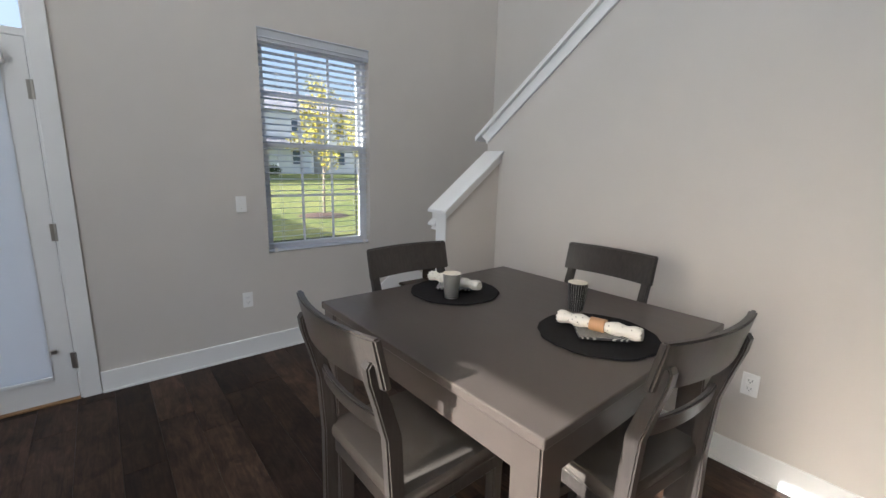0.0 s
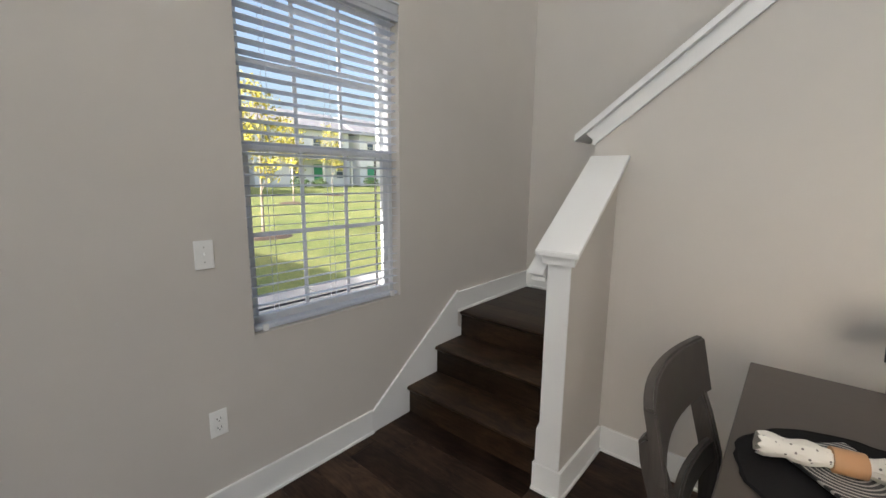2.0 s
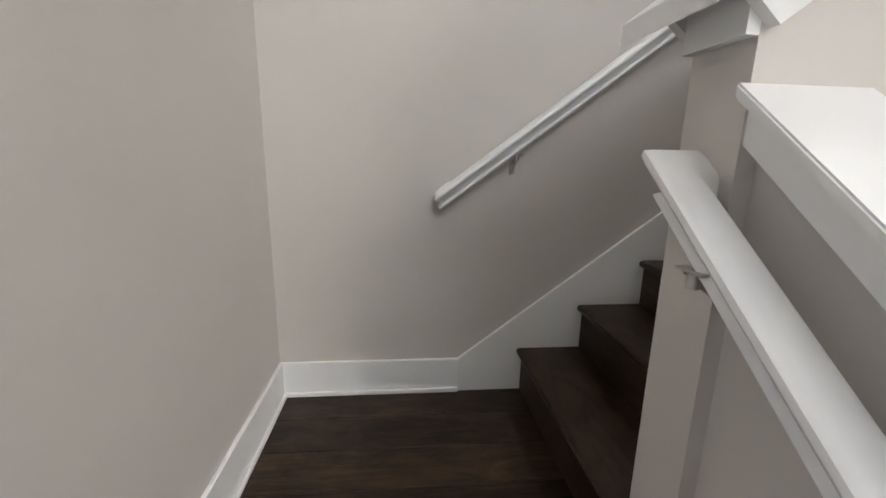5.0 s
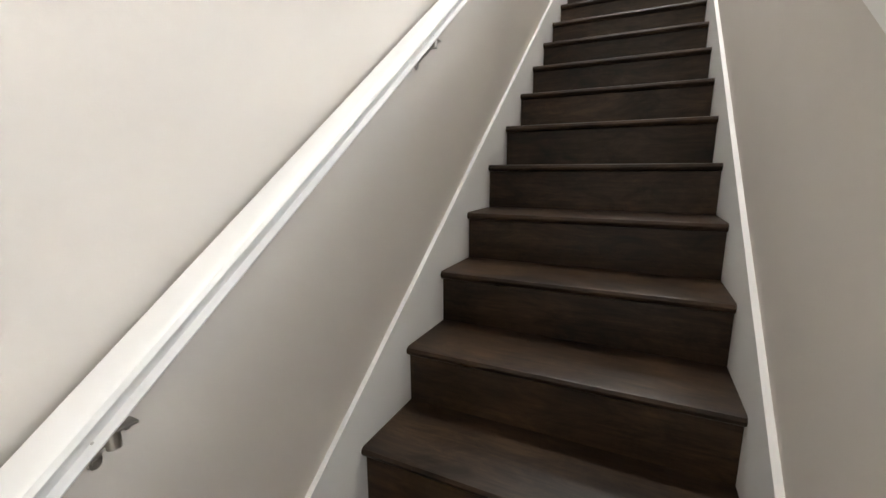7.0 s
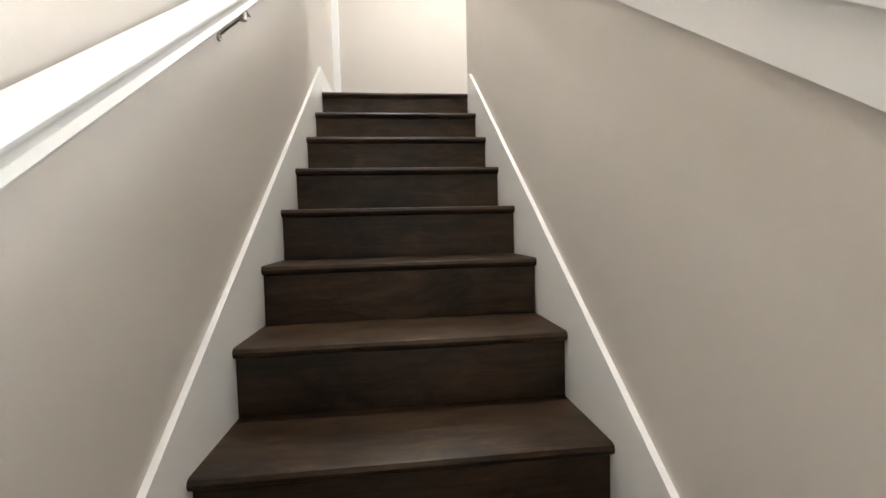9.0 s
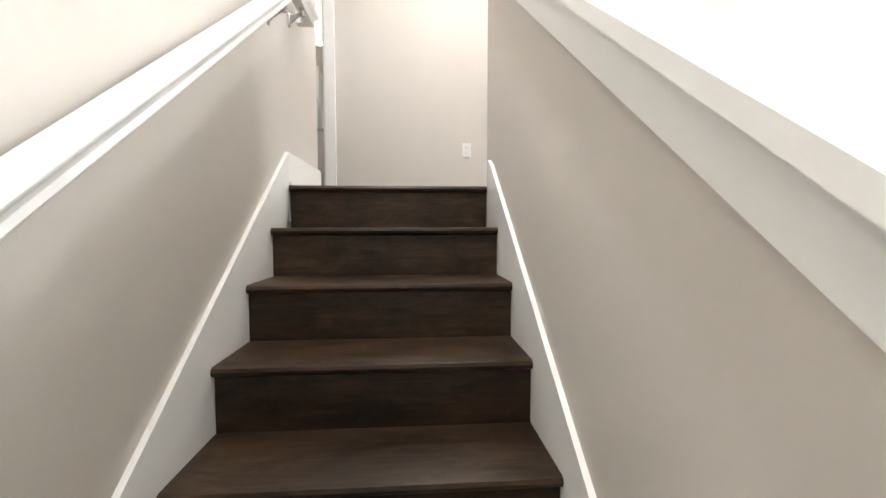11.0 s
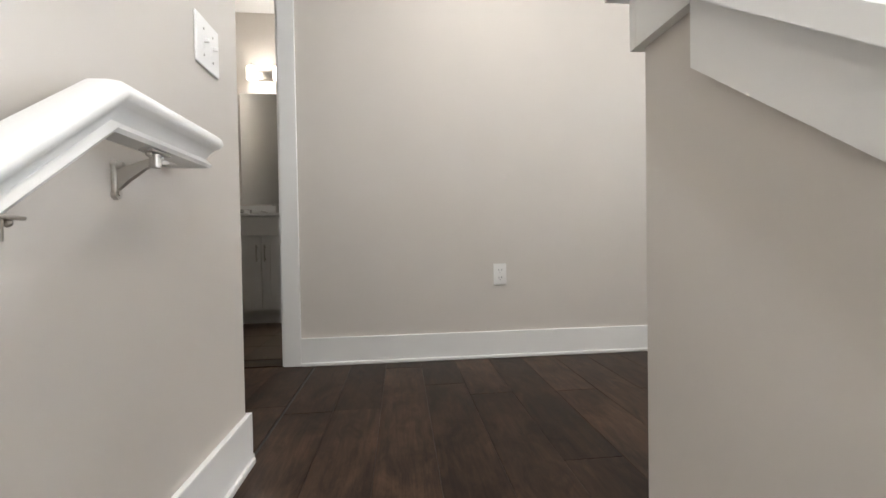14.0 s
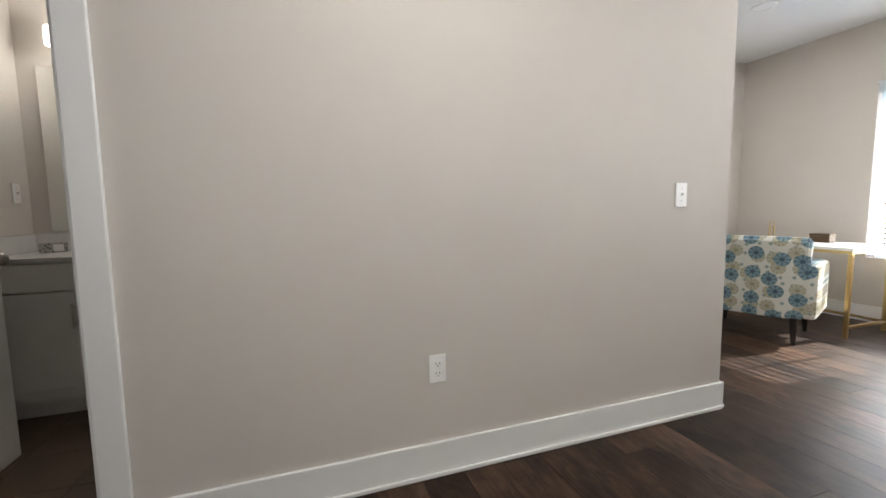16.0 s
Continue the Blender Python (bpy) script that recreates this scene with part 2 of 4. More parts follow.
def floral_mat():
    """Off-white cloth printed with round flowers in blue, teal and sand, and small leaves."""
    m, nt, b = nodes_of("floral_cloth", 0.9)
    v = coords(nt)

    def layer(scale, off, petals, rmax, cin, cout, prev):
        mp = nt.nodes.new("ShaderNodeMapping")
        mp.inputs["Location"].default_value = off
        nt.links.new(v, mp.inputs[0])
        sp = nt.nodes.new("ShaderNodeSeparateXYZ")
        nt.links.new(mp.outputs[0], sp.inputs[0])
        cb = nt.nodes.new("ShaderNodeCombineXYZ")
        nt.links.new(sp.outputs[0], cb.inputs[0])
        nt.links.new(sp.outputs[2], cb.inputs[1])
        vo = nt.nodes.new("ShaderNodeTexVoronoi")
        vo.voronoi_dimensions = '2D'
        vo.inputs["Scale"].default_value = scale
        vo.inputs["Randomness"].default_value = 0.55
        nt.links.new(cb.outputs[0], vo.inputs["Vector"])
        sub = nt.nodes.new("ShaderNodeVectorMath"); sub.operation = 'SUBTRACT'
        nt.links.new(cb.outputs[0], sub.inputs[0]); nt.links.new(vo.outputs["Position"], sub.inputs[1])
        s2 = nt.nodes.new("ShaderNodeSeparateXYZ"); nt.links.new(sub.outputs[0], s2.inputs[0])
        at = nt.nodes.new("ShaderNodeMath"); at.operation = 'ARCTAN2'
        nt.links.new(s2.outputs[1], at.inputs[0]); nt.links.new(s2.outputs[0], at.inputs[1])
        mu = nt.nodes.new("ShaderNodeMath"); mu.operation = 'MULTIPLY'; mu.inputs[1].default_value = petals
        nt.links.new(at.outputs[0], mu.inputs[0])
        co = nt.nodes.new("ShaderNodeMath"); co.operation = 'COSINE'
        nt.links.new(mu.outputs[0], co.inputs[0])
        inside = nt.nodes.new("ShaderNodeMath"); inside.operation = 'LESS_THAN'; inside.inputs[1].default_value = rmax
        nt.links.new(vo.outputs[0], inside.inputs[0])
        pet = ramp(nt, co.outputs[0], cout, cin, 0.35, 0.55)
        rim = ramp(nt, vo.outputs[0], cin, cout, rmax * 0.25, rmax * 0.35)
        col = mixc(nt, 0.55, pet, rim)
        return mixc(nt, inside.outputs[0], prev, col)

    c = layer(13.0, (0.3, 0, 0.1), 3, 0.17, (0.13, 0.22, 0.25), (0.35, 0.42, 0.38), (0.66, 0.66, 0.60))
    c = layer(7.4, (0.06, 0, 0.02), 9, 0.36, (0.26, 0.24, 0.14), (0.48, 0.46, 0.36), c)
    c = layer(6.6, (0.21, 0, 0.12), 8, 0.34, (0.010, 0.035, 0.085), (0.20, 0.30, 0.34), c)
    nt.links.new(c, b.inputs["Base Color"])
    bump(nt, b, noise_tex(nt, v, 500, 2), 0.4, 0.0008)
    return m


SHADE, LAWN, FLORAL = shade_cloth(), grass_mat(), floral_mat()
CUP_A, CUP_B = stripe_cup("cup_chevrons", "chevrons"), stripe_cup("cup_lines", "lines")
NAPKIN = spotted("napkin_cloth", (0.68, 0.64, 0.57), (0.16, 0.14, 0.125), 75, 0.15)
RINGS = ring_mat("plate_rings")
CERAMIC = paint("cream_ceramic", (0.72, 0.66, 0.54), 0.25, 0.02, 0.02)
LEATHER = paint("tan_leather", (0.42, 0.22, 0.10), 0.55, 0.1, 0.4, 200)
TEAL = paint("teal_towel", (0.10, 0.30, 0.36), 0.95, 0.1, 1.0, 300)
BLACKW = paint("black_wood", (0.015, 0.013, 0.012), 0.35, 0.1, 0.1)
BOXW = paint("woven_box", (0.09, 0.055, 0.025), 0.6, 0.35, 0.8, 90)
LAMPG = glow("lamp_glass", (1.0, 0.93, 0.82), 1.0)
CANG = glow("can_lens", (1.0, 0.95, 0.88), 2.5)


# ---- mesh helpers ----
def box(bm, x0, x1, y0, y1, z0, z1, bev=0.0):
    vs = bmesh.ops.create_cube(bm, size=1.0, matrix=Matrix.Translation(((x0 + x1) / 2, (y0 + y1) / 2, (z0 + z1) / 2)) @ Matrix.Diagonal((abs(x1 - x0), abs(y1 - y0), abs(z1 - z0), 1)))["verts"]
    if bev:
        es = list({e for v in vs for e in v.link_edges})
        bmesh.ops.bevel(bm, geom=es, offset=bev, segments=2, affect='EDGES', profile=0.5)


def boxes(*args, bev=0.0):
    bm = bmesh.new()
    for a in args:
        box(bm, *a, bev=bev)
    return bm


def prism(bm, pts, axis, a, b):
    """A polygon in the plane across an axis (given as the two other coordinates), drawn out from a to b."""
    def at(p, c):
        return {"x": (c, p[0], p[1]), "y": (p[0], c, p[1]), "z": (p[0], p[1], c)}[axis]
    lo = [bm.verts.new(at(p, a)) for p in pts]
    hi = [bm.verts.new(at(p, b)) for p in pts]
    n = len(pts)
    fs = [bm.faces.new(lo), bm.faces.new(hi[::-1])] + [bm.faces.new((lo[i], hi[i], hi[(i + 1) % n], lo[(i + 1) % n])) for i in range(n)]
    bmesh.ops.recalc_face_normals(bm, faces=fs)
    return fs


def prisms(axis, *items):
    bm = bmesh.new()
    for pts, a, b in items:
        prism(bm, pts, axis, a, b)
    return bm


def tube(bm, p0, p1, r0, r1=None, n=12, caps=True):
    p0, p1 = Vector(p0), Vector(p1)
    r1 = r0 if r1 is None else r1
    m = Matrix.Translation((p0 + p1) / 2) @ (p1 - p0).to_track_quat('Z', 'Y').to_matrix().to_4x4()
    bmesh.ops.create_cone(bm, cap_ends=caps, segments=n, radius1=r0, radius2=r1, depth=(p1 - p0).length, matrix=m)


def ball(bm, p, r, s=(1, 1, 1), n=12):
    bmesh.ops.create_uvsphere(bm, u_segments=n, v_segments=max(6, n // 2), radius=r, matrix=Matrix.Translation(p) @ Matrix.Diagonal((*s, 1)))


def lathe(bm, prof, n=32, centre=(0, 0, 0)):
    rings = []
    for r, z in prof:
        rings.append([bm.verts.new((centre[0] + r * math.cos(2 * math.pi * i / n), centre[1] + r * math.sin(2 * math.pi * i / n), centre[2] + z)) for i in range(n)])
    for a, b in zip(rings, rings[1:]):
        for i in range(n):
            bm.faces.new((a[i], a[(i + 1) % n], b[(i + 1) % n], b[i]))
    if prof[0][0] > 1e-4:
        bm.faces.new(rings[0][::-1])
    if prof[-1][0] > 1e-4:
        bm.faces.new(rings[-1])


def mesh_of(name, bm, material, smooth=False):
    me = bpy.data.meshes.new(name)
    bm.to_mesh(me)
    bm.free()
    me.materials.append(material)
    if smooth:
        for p in me.polygons:
            p.use_smooth = True
        me.set_sharp_from_angle(angle=radians(40))
    return me


def part(name, bm, material, parent=None, label="", smooth=False):
    ob = new(name, mesh_of(name, bm, material, smooth))
    if parent is not None:
        ob.parent = parent
    return tagged(ob, label)


def thing(name, label, category, at=(0, 0, 0), rz=0, group="", kind=""):
    ob = new(name)
    ob.matrix_world = pose(*at, 0, 0, rz)
    ob.empty_display_size = 0.1
    return tagged(ob, label, category, group, kind)


def structure(name, bm, material, label, category, smooth=False):
    return tagged(part(name, bm, material, None, "", smooth), label, category, kind="structure")

# ---- the plan ----
RISE, GO, GO_LOW = 0.183, 0.2395, 0.2605
UP0 = 0.938                 # first nosing of the upper flight
LOW_Y = -0.950              # nosing of the landing
LAND = 3 * RISE
TOP = 17 * RISE
STAIR_R, ROOM_N = -0.885, -1.005    # two faces of the wall between stairs and dining room
KNEE_L, KNEE_R, KNEE_END = 0.920, 1.046, -1.51
HALL, HALL_END = 5.62, -2.56
SOUTH, EAST, CEIL_Z = -5.35, 7.54, 5.78
BATH_W, BATH_N = 7.26, 1.03
NORTH_END = 4.666
BB, BBT = 0.142, 0.015

# ---- walls ----
D0, D1 = -4.46, -3.545      # front door opening
WY0, WY1, WZ0, WZ1 = -2.383, -1.508, 0.780, 2.362
structure("wall_west", boxes((-.14, 0, SOUTH - .14, D0, -.3, CEIL_Z), (-.14, 0, D0, D1, 2.50, CEIL_Z), (-.14, 0, D1, WY0, -.3, CEIL_Z), (-.14, 0, D0, D1, -.3, -.02),
          (-.14, 0, WY0, WY1, -.3, WZ0), (-.14, 0, WY0, WY1, WZ1, CEIL_Z), (-.14, 0, WY1, .12, -.3, CEIL_Z)), WALL, "tall greige painted wall with door and window openings", "wall")
structure("wall_north", boxes((0, NORTH_END, 0, .12, -.3, CEIL_Z)), WALL, "greige painted wall beside the stairs", "wall")
structure("wall_corridor_west", boxes((NORTH_END - .12, NORTH_END, .12, 3.0, 2.8, CEIL_Z)), WALL, "greige painted corridor wall", "wall")
structure("wall_corridor_end", boxes((NORTH_END - .12, EAST, 3.0, 3.12, 2.8, CEIL_Z)), WALL, "greige painted wall closing the corridor", "wall")
BD0, BD1, BDZ = .15, .83, TOP + 2.04
structure("wall_hall", boxes((HALL, HALL + .12, HALL_END, BD0, TOP, CEIL_Z), (HALL, HALL + .12, BD0, BD1, BDZ, CEIL_Z), (HALL, HALL + .12, BD1, 3.0, TOP, CEIL_Z)), WALL,
          "warm greige painted hall wall with a doorway", "wall")
structure("wall_bath_north", boxes((HALL + .12, BATH_W, BATH_N, BATH_N + .12, TOP, CEIL_Z)), WALL, "greige bathroom side wall", "wall")
structure("wall_bath_south", boxes((HALL + .12, BATH_W, -1.2, -1.08, TOP, CEIL_Z)), WALL, "greige bathroom side wall", "wall")
structure("wall_bath_east", boxes((BATH_W, BATH_W + .12, HALL_END + .12, 3.0, TOP, CEIL_Z)), WALL, "greige bathroom wall behind the vanity", "wall")
structure("wall_loft_north", boxes((HALL + .12, EAST, HALL_END, HALL_END + .12, TOP, CEIL_Z)), WALL, "light greige loft wall", "wall")
structure("wall_east", boxes((EAST, EAST + .12, SOUTH - .14, 3.12, -.3, CEIL_Z)), WALL, "light greige outer wall", "wall")
structure("wall_south", boxes((-.14, .6, SOUTH - .14, SOUTH, -.3, CEIL_Z), (.6, 2.16, SOUTH - .14, SOUTH, -.3, 3.75), (2.16, 3.85, SOUTH - .14, SOUTH, -.3, .62), (2.16, 3.85, SOUTH - .14, SOUTH, 2.58, 3.75),
          (3.85, 5.45, SOUTH - .14, SOUTH, -.3, 3.75), (3.8, 5.45, SOUTH - .14, SOUTH, 3.75, CEIL_Z), (.6, 3.8, SOUTH - .14, SOUTH, 5.25, CEIL_Z),
          (5.45, 6.36, SOUTH - .14, SOUTH, -.3, TOP + .58), (5.45, 6.36, SOUTH - .14, SOUTH, 5.22, CEIL_Z), (6.36, EAST, SOUTH - .14, SOUTH, -.3, CEIL_Z)), WALL,
          "light greige outer wall with windows", "wall")


def slope(x):               # underside of the trim on the stair wall
    return 1.654 + 0.7625 * (x - 0.93)


SW_END, LEVEL_X, LEVEL_Z = 4.135, 4.0, 4.072
structure("wall_stair", prisms("y", ([(KNEE_L, -.3), (SW_END, -.3), (SW_END, LEVEL_Z + .10), (LEVEL_X, LEVEL_Z + .10), (LEVEL_X, slope(LEVEL_X) + .09), (KNEE_L, slope(KNEE_L) + .09)], ROOM_N, STAIR_R)),
          WALL, "greige painted half wall rising beside the stairs", "wall")
structure("wall_stair_low", boxes((SW_END, EAST, ROOM_N, STAIR_R, -.3, 2.8)), WALL, "greige painted wall under the upper floor", "wall")


def low_cap(y):             # top of the sloping cap on the short stair wall
    return 1.170 + 0.760 * (y + 1.56)


structure("wall_knee", prisms("x", ([(KNEE_END, 0), (ROOM_N, 0), (ROOM_N, low_cap(ROOM_N) - .022), (KNEE_END, low_cap(KNEE_END) - .022)], KNEE_L + .028, KNEE_R)),
          WALL, "short greige half wall at the foot of the stairs", "wall")
structure("wall_guard", boxes((4.0, SW_END, SOUTH, ROOM_N, 2.8, LEVEL_Z + .10)), WALL, "greige guard wall at the edge of the loft", "wall")
structure("ceiling", boxes((-.14, EAST + .12, SOUTH - .14, 3.12, CEIL_Z, CEIL_Z + .15)), CEIL, "flat white painted ceiling", "ceiling")
structure("ceiling_low", boxes((SW_END, EAST, SOUTH, ROOM_N, 2.8, 2.95)), CEIL, "white ceiling under the upper floor", "ceiling")
structure("upper_slab", boxes((4.095, EAST, SOUTH, 3.0, 2.955, TOP - .006)), CEIL, "upper floor deck", "floor")


# ---- trim ----
def trim(name, bm, label, category="trim"):
    return structure(name, bm, TRIM, label, category)


def base_run(name, axis, a, b, face, side, z=0.0):
    """Baseboard with a small shoe along a wall. side: +1 when the room lies towards larger coordinates."""
    t, s = face + side * BBT, face + side * (BBT + .012)
    lo, hi = sorted((face, t)), sorted((t, s))
    if axis == "y":
        bm = boxes((lo[0], lo[1], a, b, z, z + BB), bev=.003)
        box(bm, hi[0], hi[1], a, b, z, z + .018, bev=.004)
    else:
        bm = boxes((a, b, lo[0], lo[1], z, z + BB), bev=.003)
        box(bm, a, b, hi[0], hi[1], z, z + .018, bev=.004)
    return trim(name, bm, "white painted baseboard with a small shoe moulding", "baseboard")


SK0 = -1.745
base_run("baseboard", "y", -3.45, SK0, 0, 1)
base_run("baseboard", "y", SOUTH, D0 - .095, 0, 1)
base_run("baseboard", "y", LOW_Y - .02, -BBT, 0, 1, LAND)
base_run("baseboard", "x", 0, .70, 0, -1, LAND)
base_run("baseboard", "x", KNEE_R + BBT, EAST, ROOM_N, -1)
base_run("baseboard", "y", KNEE_END, ROOM_N - BBT, KNEE_R, 1)
base_run("baseboard", "x", KNEE_L - .001, KNEE_R + BBT, KNEE_END, -1)
base_run("baseboard", "y", HALL_END, .066, HALL, -1, TOP)
base_run("baseboard", "y", BD1 + .085, 3.0, HALL, -1, TOP)
base_run("baseboard", "x", HALL - BBT, EAST, HALL_END, -1, TOP)
base_run("baseboard", "x", 4.06, NORTH_END, 0, -1, TOP)
base_run("baseboard", "y", -BBT, 3.0, NORTH_END, 1, TOP)
base_run("baseboard", "x", SW_END, EAST, SOUTH, 1, TOP)
base_run("baseboard", "x", 0, EAST, SOUTH, 1, 0)
base_run("baseboard", "y", SOUTH, HALL_END, EAST, -1, TOP)

# sloping skirt boards beside the treads
trim("skirt_west", prisms("x", ([(SK0, 0), (SK0, .13), (-.969, .704), (LOW_Y - .02, .691), (LOW_Y - .02, LAND - .1), (-.75, .3), (-.75, 0)], 0, .0145)), "white sloping skirt board of the lower steps", "skirting")
trim("skirt_north", prisms("y", ([(.70, .45), (.70, LAND + BB), (4.058, TOP + BB), (4.06, TOP - .1), (3.8, 2.6), (.95, .45)], -.0145, 0)), "long white sloping skirt board of the stairs", "skirting")
trim("skirt_stair", prisms("y", ([(.95, .45), (.95, LAND + BB + .763 * .25), (3.98, TOP + BB - .06), (4.045, TOP + BB - .03), (4.06, TOP + .10), (4.06, TOP - .2), (3.8, 2.6)], STAIR_R, STAIR_R + .0145)),
     "long white sloping skirt board of the stairs", "skirting")
trim("skirt_knee", prisms("x", ([(-1.50, 0), (-1.50, .30), (-.90, .73), (-.90, .3), (-.9, 0)], KNEE_L - .001, KNEE_L + .0275)), "white sloping skirt board on the short wall", "skirting")


# caps on the half walls
def sloped_cap(pts, thick):
    return pts + [(p[0], p[1] + thick) for p in pts[::-1]]


cap = thing("stair_wall_cap", "white painted sloping cap on the stair half wall", "wall cap", kind="structure")
bm = bmesh.new()
CX0, CX1 = .825, LEVEL_X + .05
prism(bm, sloped_cap([(CX0, slope(CX0) + .09), (CX1, slope(CX1) + .09)], .034), "y", ROOM_N - .045, STAIR_R + .045)
part("cap_board", bm, TRIM, cap)
for y0, y1, dz in ((ROOM_N - .018, ROOM_N, 0), (STAIR_R, STAIR_R + .018, .016)):
    bm = bmesh.new()
    prism(bm, [(.875, slope(.875) + .0885), (.93, slope(.93)), (LEVEL_X - .002, slope(LEVEL_X) - dz), (LEVEL_X - .002, slope(LEVEL_X) + .0885)], "y", y0, y1)
    part("cap_trim", bm, TRIM, cap)
bm = boxes((KNEE_L - .018, KNEE_L, ROOM_N, STAIR_R, slope(KNEE_L) + .0, slope(KNEE_L) + .075))
part("end_trim", bm, TRIM, cap)
lev = thing("guard_wall_cap", "white painted level cap on the guard wall", "wall cap", kind="structure")
part("cap_board", boxes((LEVEL_X - .01, SW_END + .05, SOUTH + .01, STAIR_R + .05, LEVEL_Z + .102, LEVEL_Z + .136), bev=.004), TRIM, lev)
part("end_trim", boxes((SW_END, SW_END + .018, SOUTH + .01, STAIR_R + .018, LEVEL_Z, LEVEL_Z + .10)), TRIM, lev)
part("side_trim", boxes((LEVEL_X, SW_END, STAIR_R, STAIR_R + .0175, LEVEL_Z, LEVEL_Z + .10)), TRIM, lev)

kc = thing("knee_wall_cap", "white painted sloping cap on the short stair wall", "wall cap", kind="structure")
CT = .020
bm = bmesh.new()
prism(bm, [(-1.563, low_cap(-1.563) - CT), (-1.56, low_cap(-1.56)), (ROOM_N, low_cap(ROOM_N)), (ROOM_N, low_cap(ROOM_N) - CT)], "x", .900, 1.095)
bmesh.ops.bevel(bm, geom=list(bm.edges), offset=.003, segments=2, affect='EDGES')
part("cap_board", bm, TRIM, kc)
TE = KNEE_END - .026
for x0, x1 in ((KNEE_R, KNEE_R + .026), (KNEE_L + .004, KNEE_L + .028)):
    part("cap_trim", prisms("x", ([(TE, low_cap(KNEE_END) - .098), (ROOM_N, low_cap(ROOM_N) - .078), (ROOM_N, low_cap(ROOM_N) - CT - .001), (TE, low_cap(TE) - CT - .001)], x0, x1)), TRIM, kc)
part("end_trim", prisms("x", ([(TE, low_cap(KNEE_END) - .098), (KNEE_END, low_cap(KNEE_END) - .098), (KNEE_END, low_cap(KNEE_END) - CT - .001), (TE, low_cap(TE) - CT - .001)], KNEE_L + .028, KNEE_R)), TRIM, kc)
part("end_board", boxes((KNEE_L + .022, KNEE_R + .002, KNEE_END - .006, KNEE_END, BB, low_cap(KNEE_END) - .098)), TRIM, kc)

# ---- stairs ----
stairs = thing("staircase", "dark stained wooden stairs with a square landing", "stairs", kind="structure")


def nosed(axis, a, b, c0, c1, z, th=.028):
    """A tread: front edge at a with a rounded nosing, back at b."""
    d = 1 if b > a else -1
    pts = [(a + d * .012, z), (a + d * .004, z - .003), (a, z - .012), (a + d * .003, z - .022), (a + d * .012, z - th), (b, z - th), (b, z)]
    return prisms(axis, (pts, c0, c1))


for k in range(1, 15):
    x, z = UP0 + (k - 1) * GO, LAND + k * RISE
    if k < 14:
        part("tread", nosed("y", x, x + GO + .028, STAIR_R + .015, -.015, z), TREAD, stairs, "", True)
    part("riser", boxes((x + .022, x + .04, STAIR_R + .015, -.015, z - RISE + .0005, z - .0285)), TREAD, stairs)
part("top_nosing", nosed("y", UP0 + 13 * GO, UP0 + 13 * GO + .09, STAIR_R + .015, -.015, TOP), TREAD, stairs, "", True)
for k in (1, 2, 3):
    y, z = LOW_Y - (3 - k) * GO_LOW, k * RISE
    if k < 3:
        part("tread", nosed("x", y, y + GO_LOW + .028, .015, KNEE_L - .002, z), TREADX, stairs, "", True)
    part("riser", boxes((.015, KNEE_L - .002, y + .022, y + .04, z - RISE + .0005, z - .0285)), TREADX, stairs)
part("landing_nosing", nosed("x", LOW_Y, LOW_Y + .10, .015, KNEE_L - .002, LAND), TREADX, stairs, "", True)
for i in range(5):
    y0 = LOW_Y + .102 + i * .17
    part("landing_board", boxes((.0, .964, y0, min(-.0, y0 + .1685), LAND - .028, LAND), bev=.0015), TREADX, stairs)
part("carriage", prisms("y", ([(.965, .2), (.965, LAND - .03), (4.05, TOP - RISE - .06), (4.05, 2.4)], STAIR_R + .02, -.02)), BLACKW, stairs)


# ---- handrails ----
def rail_profile():
    """Half-width and height of the moulded rail: a rounded top over an ogee."""
    return [(.000, .000), (.040, .000), (.044, .006), (.040, .012), (.036, .016), (.040, .026), (.048, .036), (.056, .042), (.060, .050), (.058, .060), (.050, .067), (.034, .070), (.008, .070), (.000, .066)]


def sweep(path, side, gap):
    """The profile drawn along points with upright cuts; both ends turn back to the wall, which lies a gap behind."""
    bm = bmesh.new()
    side, up = Vector(side), Vector((0, 0, 1))
    prof = rail_profile()
    pts = [Vector(p) for p in path]

    def flat(d):
        return d / Vector((d.x, d.y, 0)).length

    first, last = flat(pts[1] - pts[0]), flat(pts[-1] - pts[-2])
    rows = [[pts[0] - side * gap - first * u + up * v for u, v in prof], [pts[0] + side * u - first * u + up * v for u, v in prof]]
    for p in pts[1:-1]:
        rows.append([p + side * u + up * v for u, v in prof])
    rows += [[pts[-1] + side * u + last * u + up * v for u, v in prof], [pts[-1] - side * gap + last * u + up * v for u, v in prof]]
    rows = [[bm.verts.new(c) for c in row] for row in rows]
    for a, b in zip(rows, rows[1:]):
        for i in range(len(a)):
            j = (i + 1) % len(a)
            bm.faces.new((a[i], a[j], b[j], b[i]))
    bm.faces.new(rows[0]); bm.faces.new(rows[-1][::-1])
    bmesh.ops.recalc_face_normals(bm, faces=list(bm.faces))
    return bm


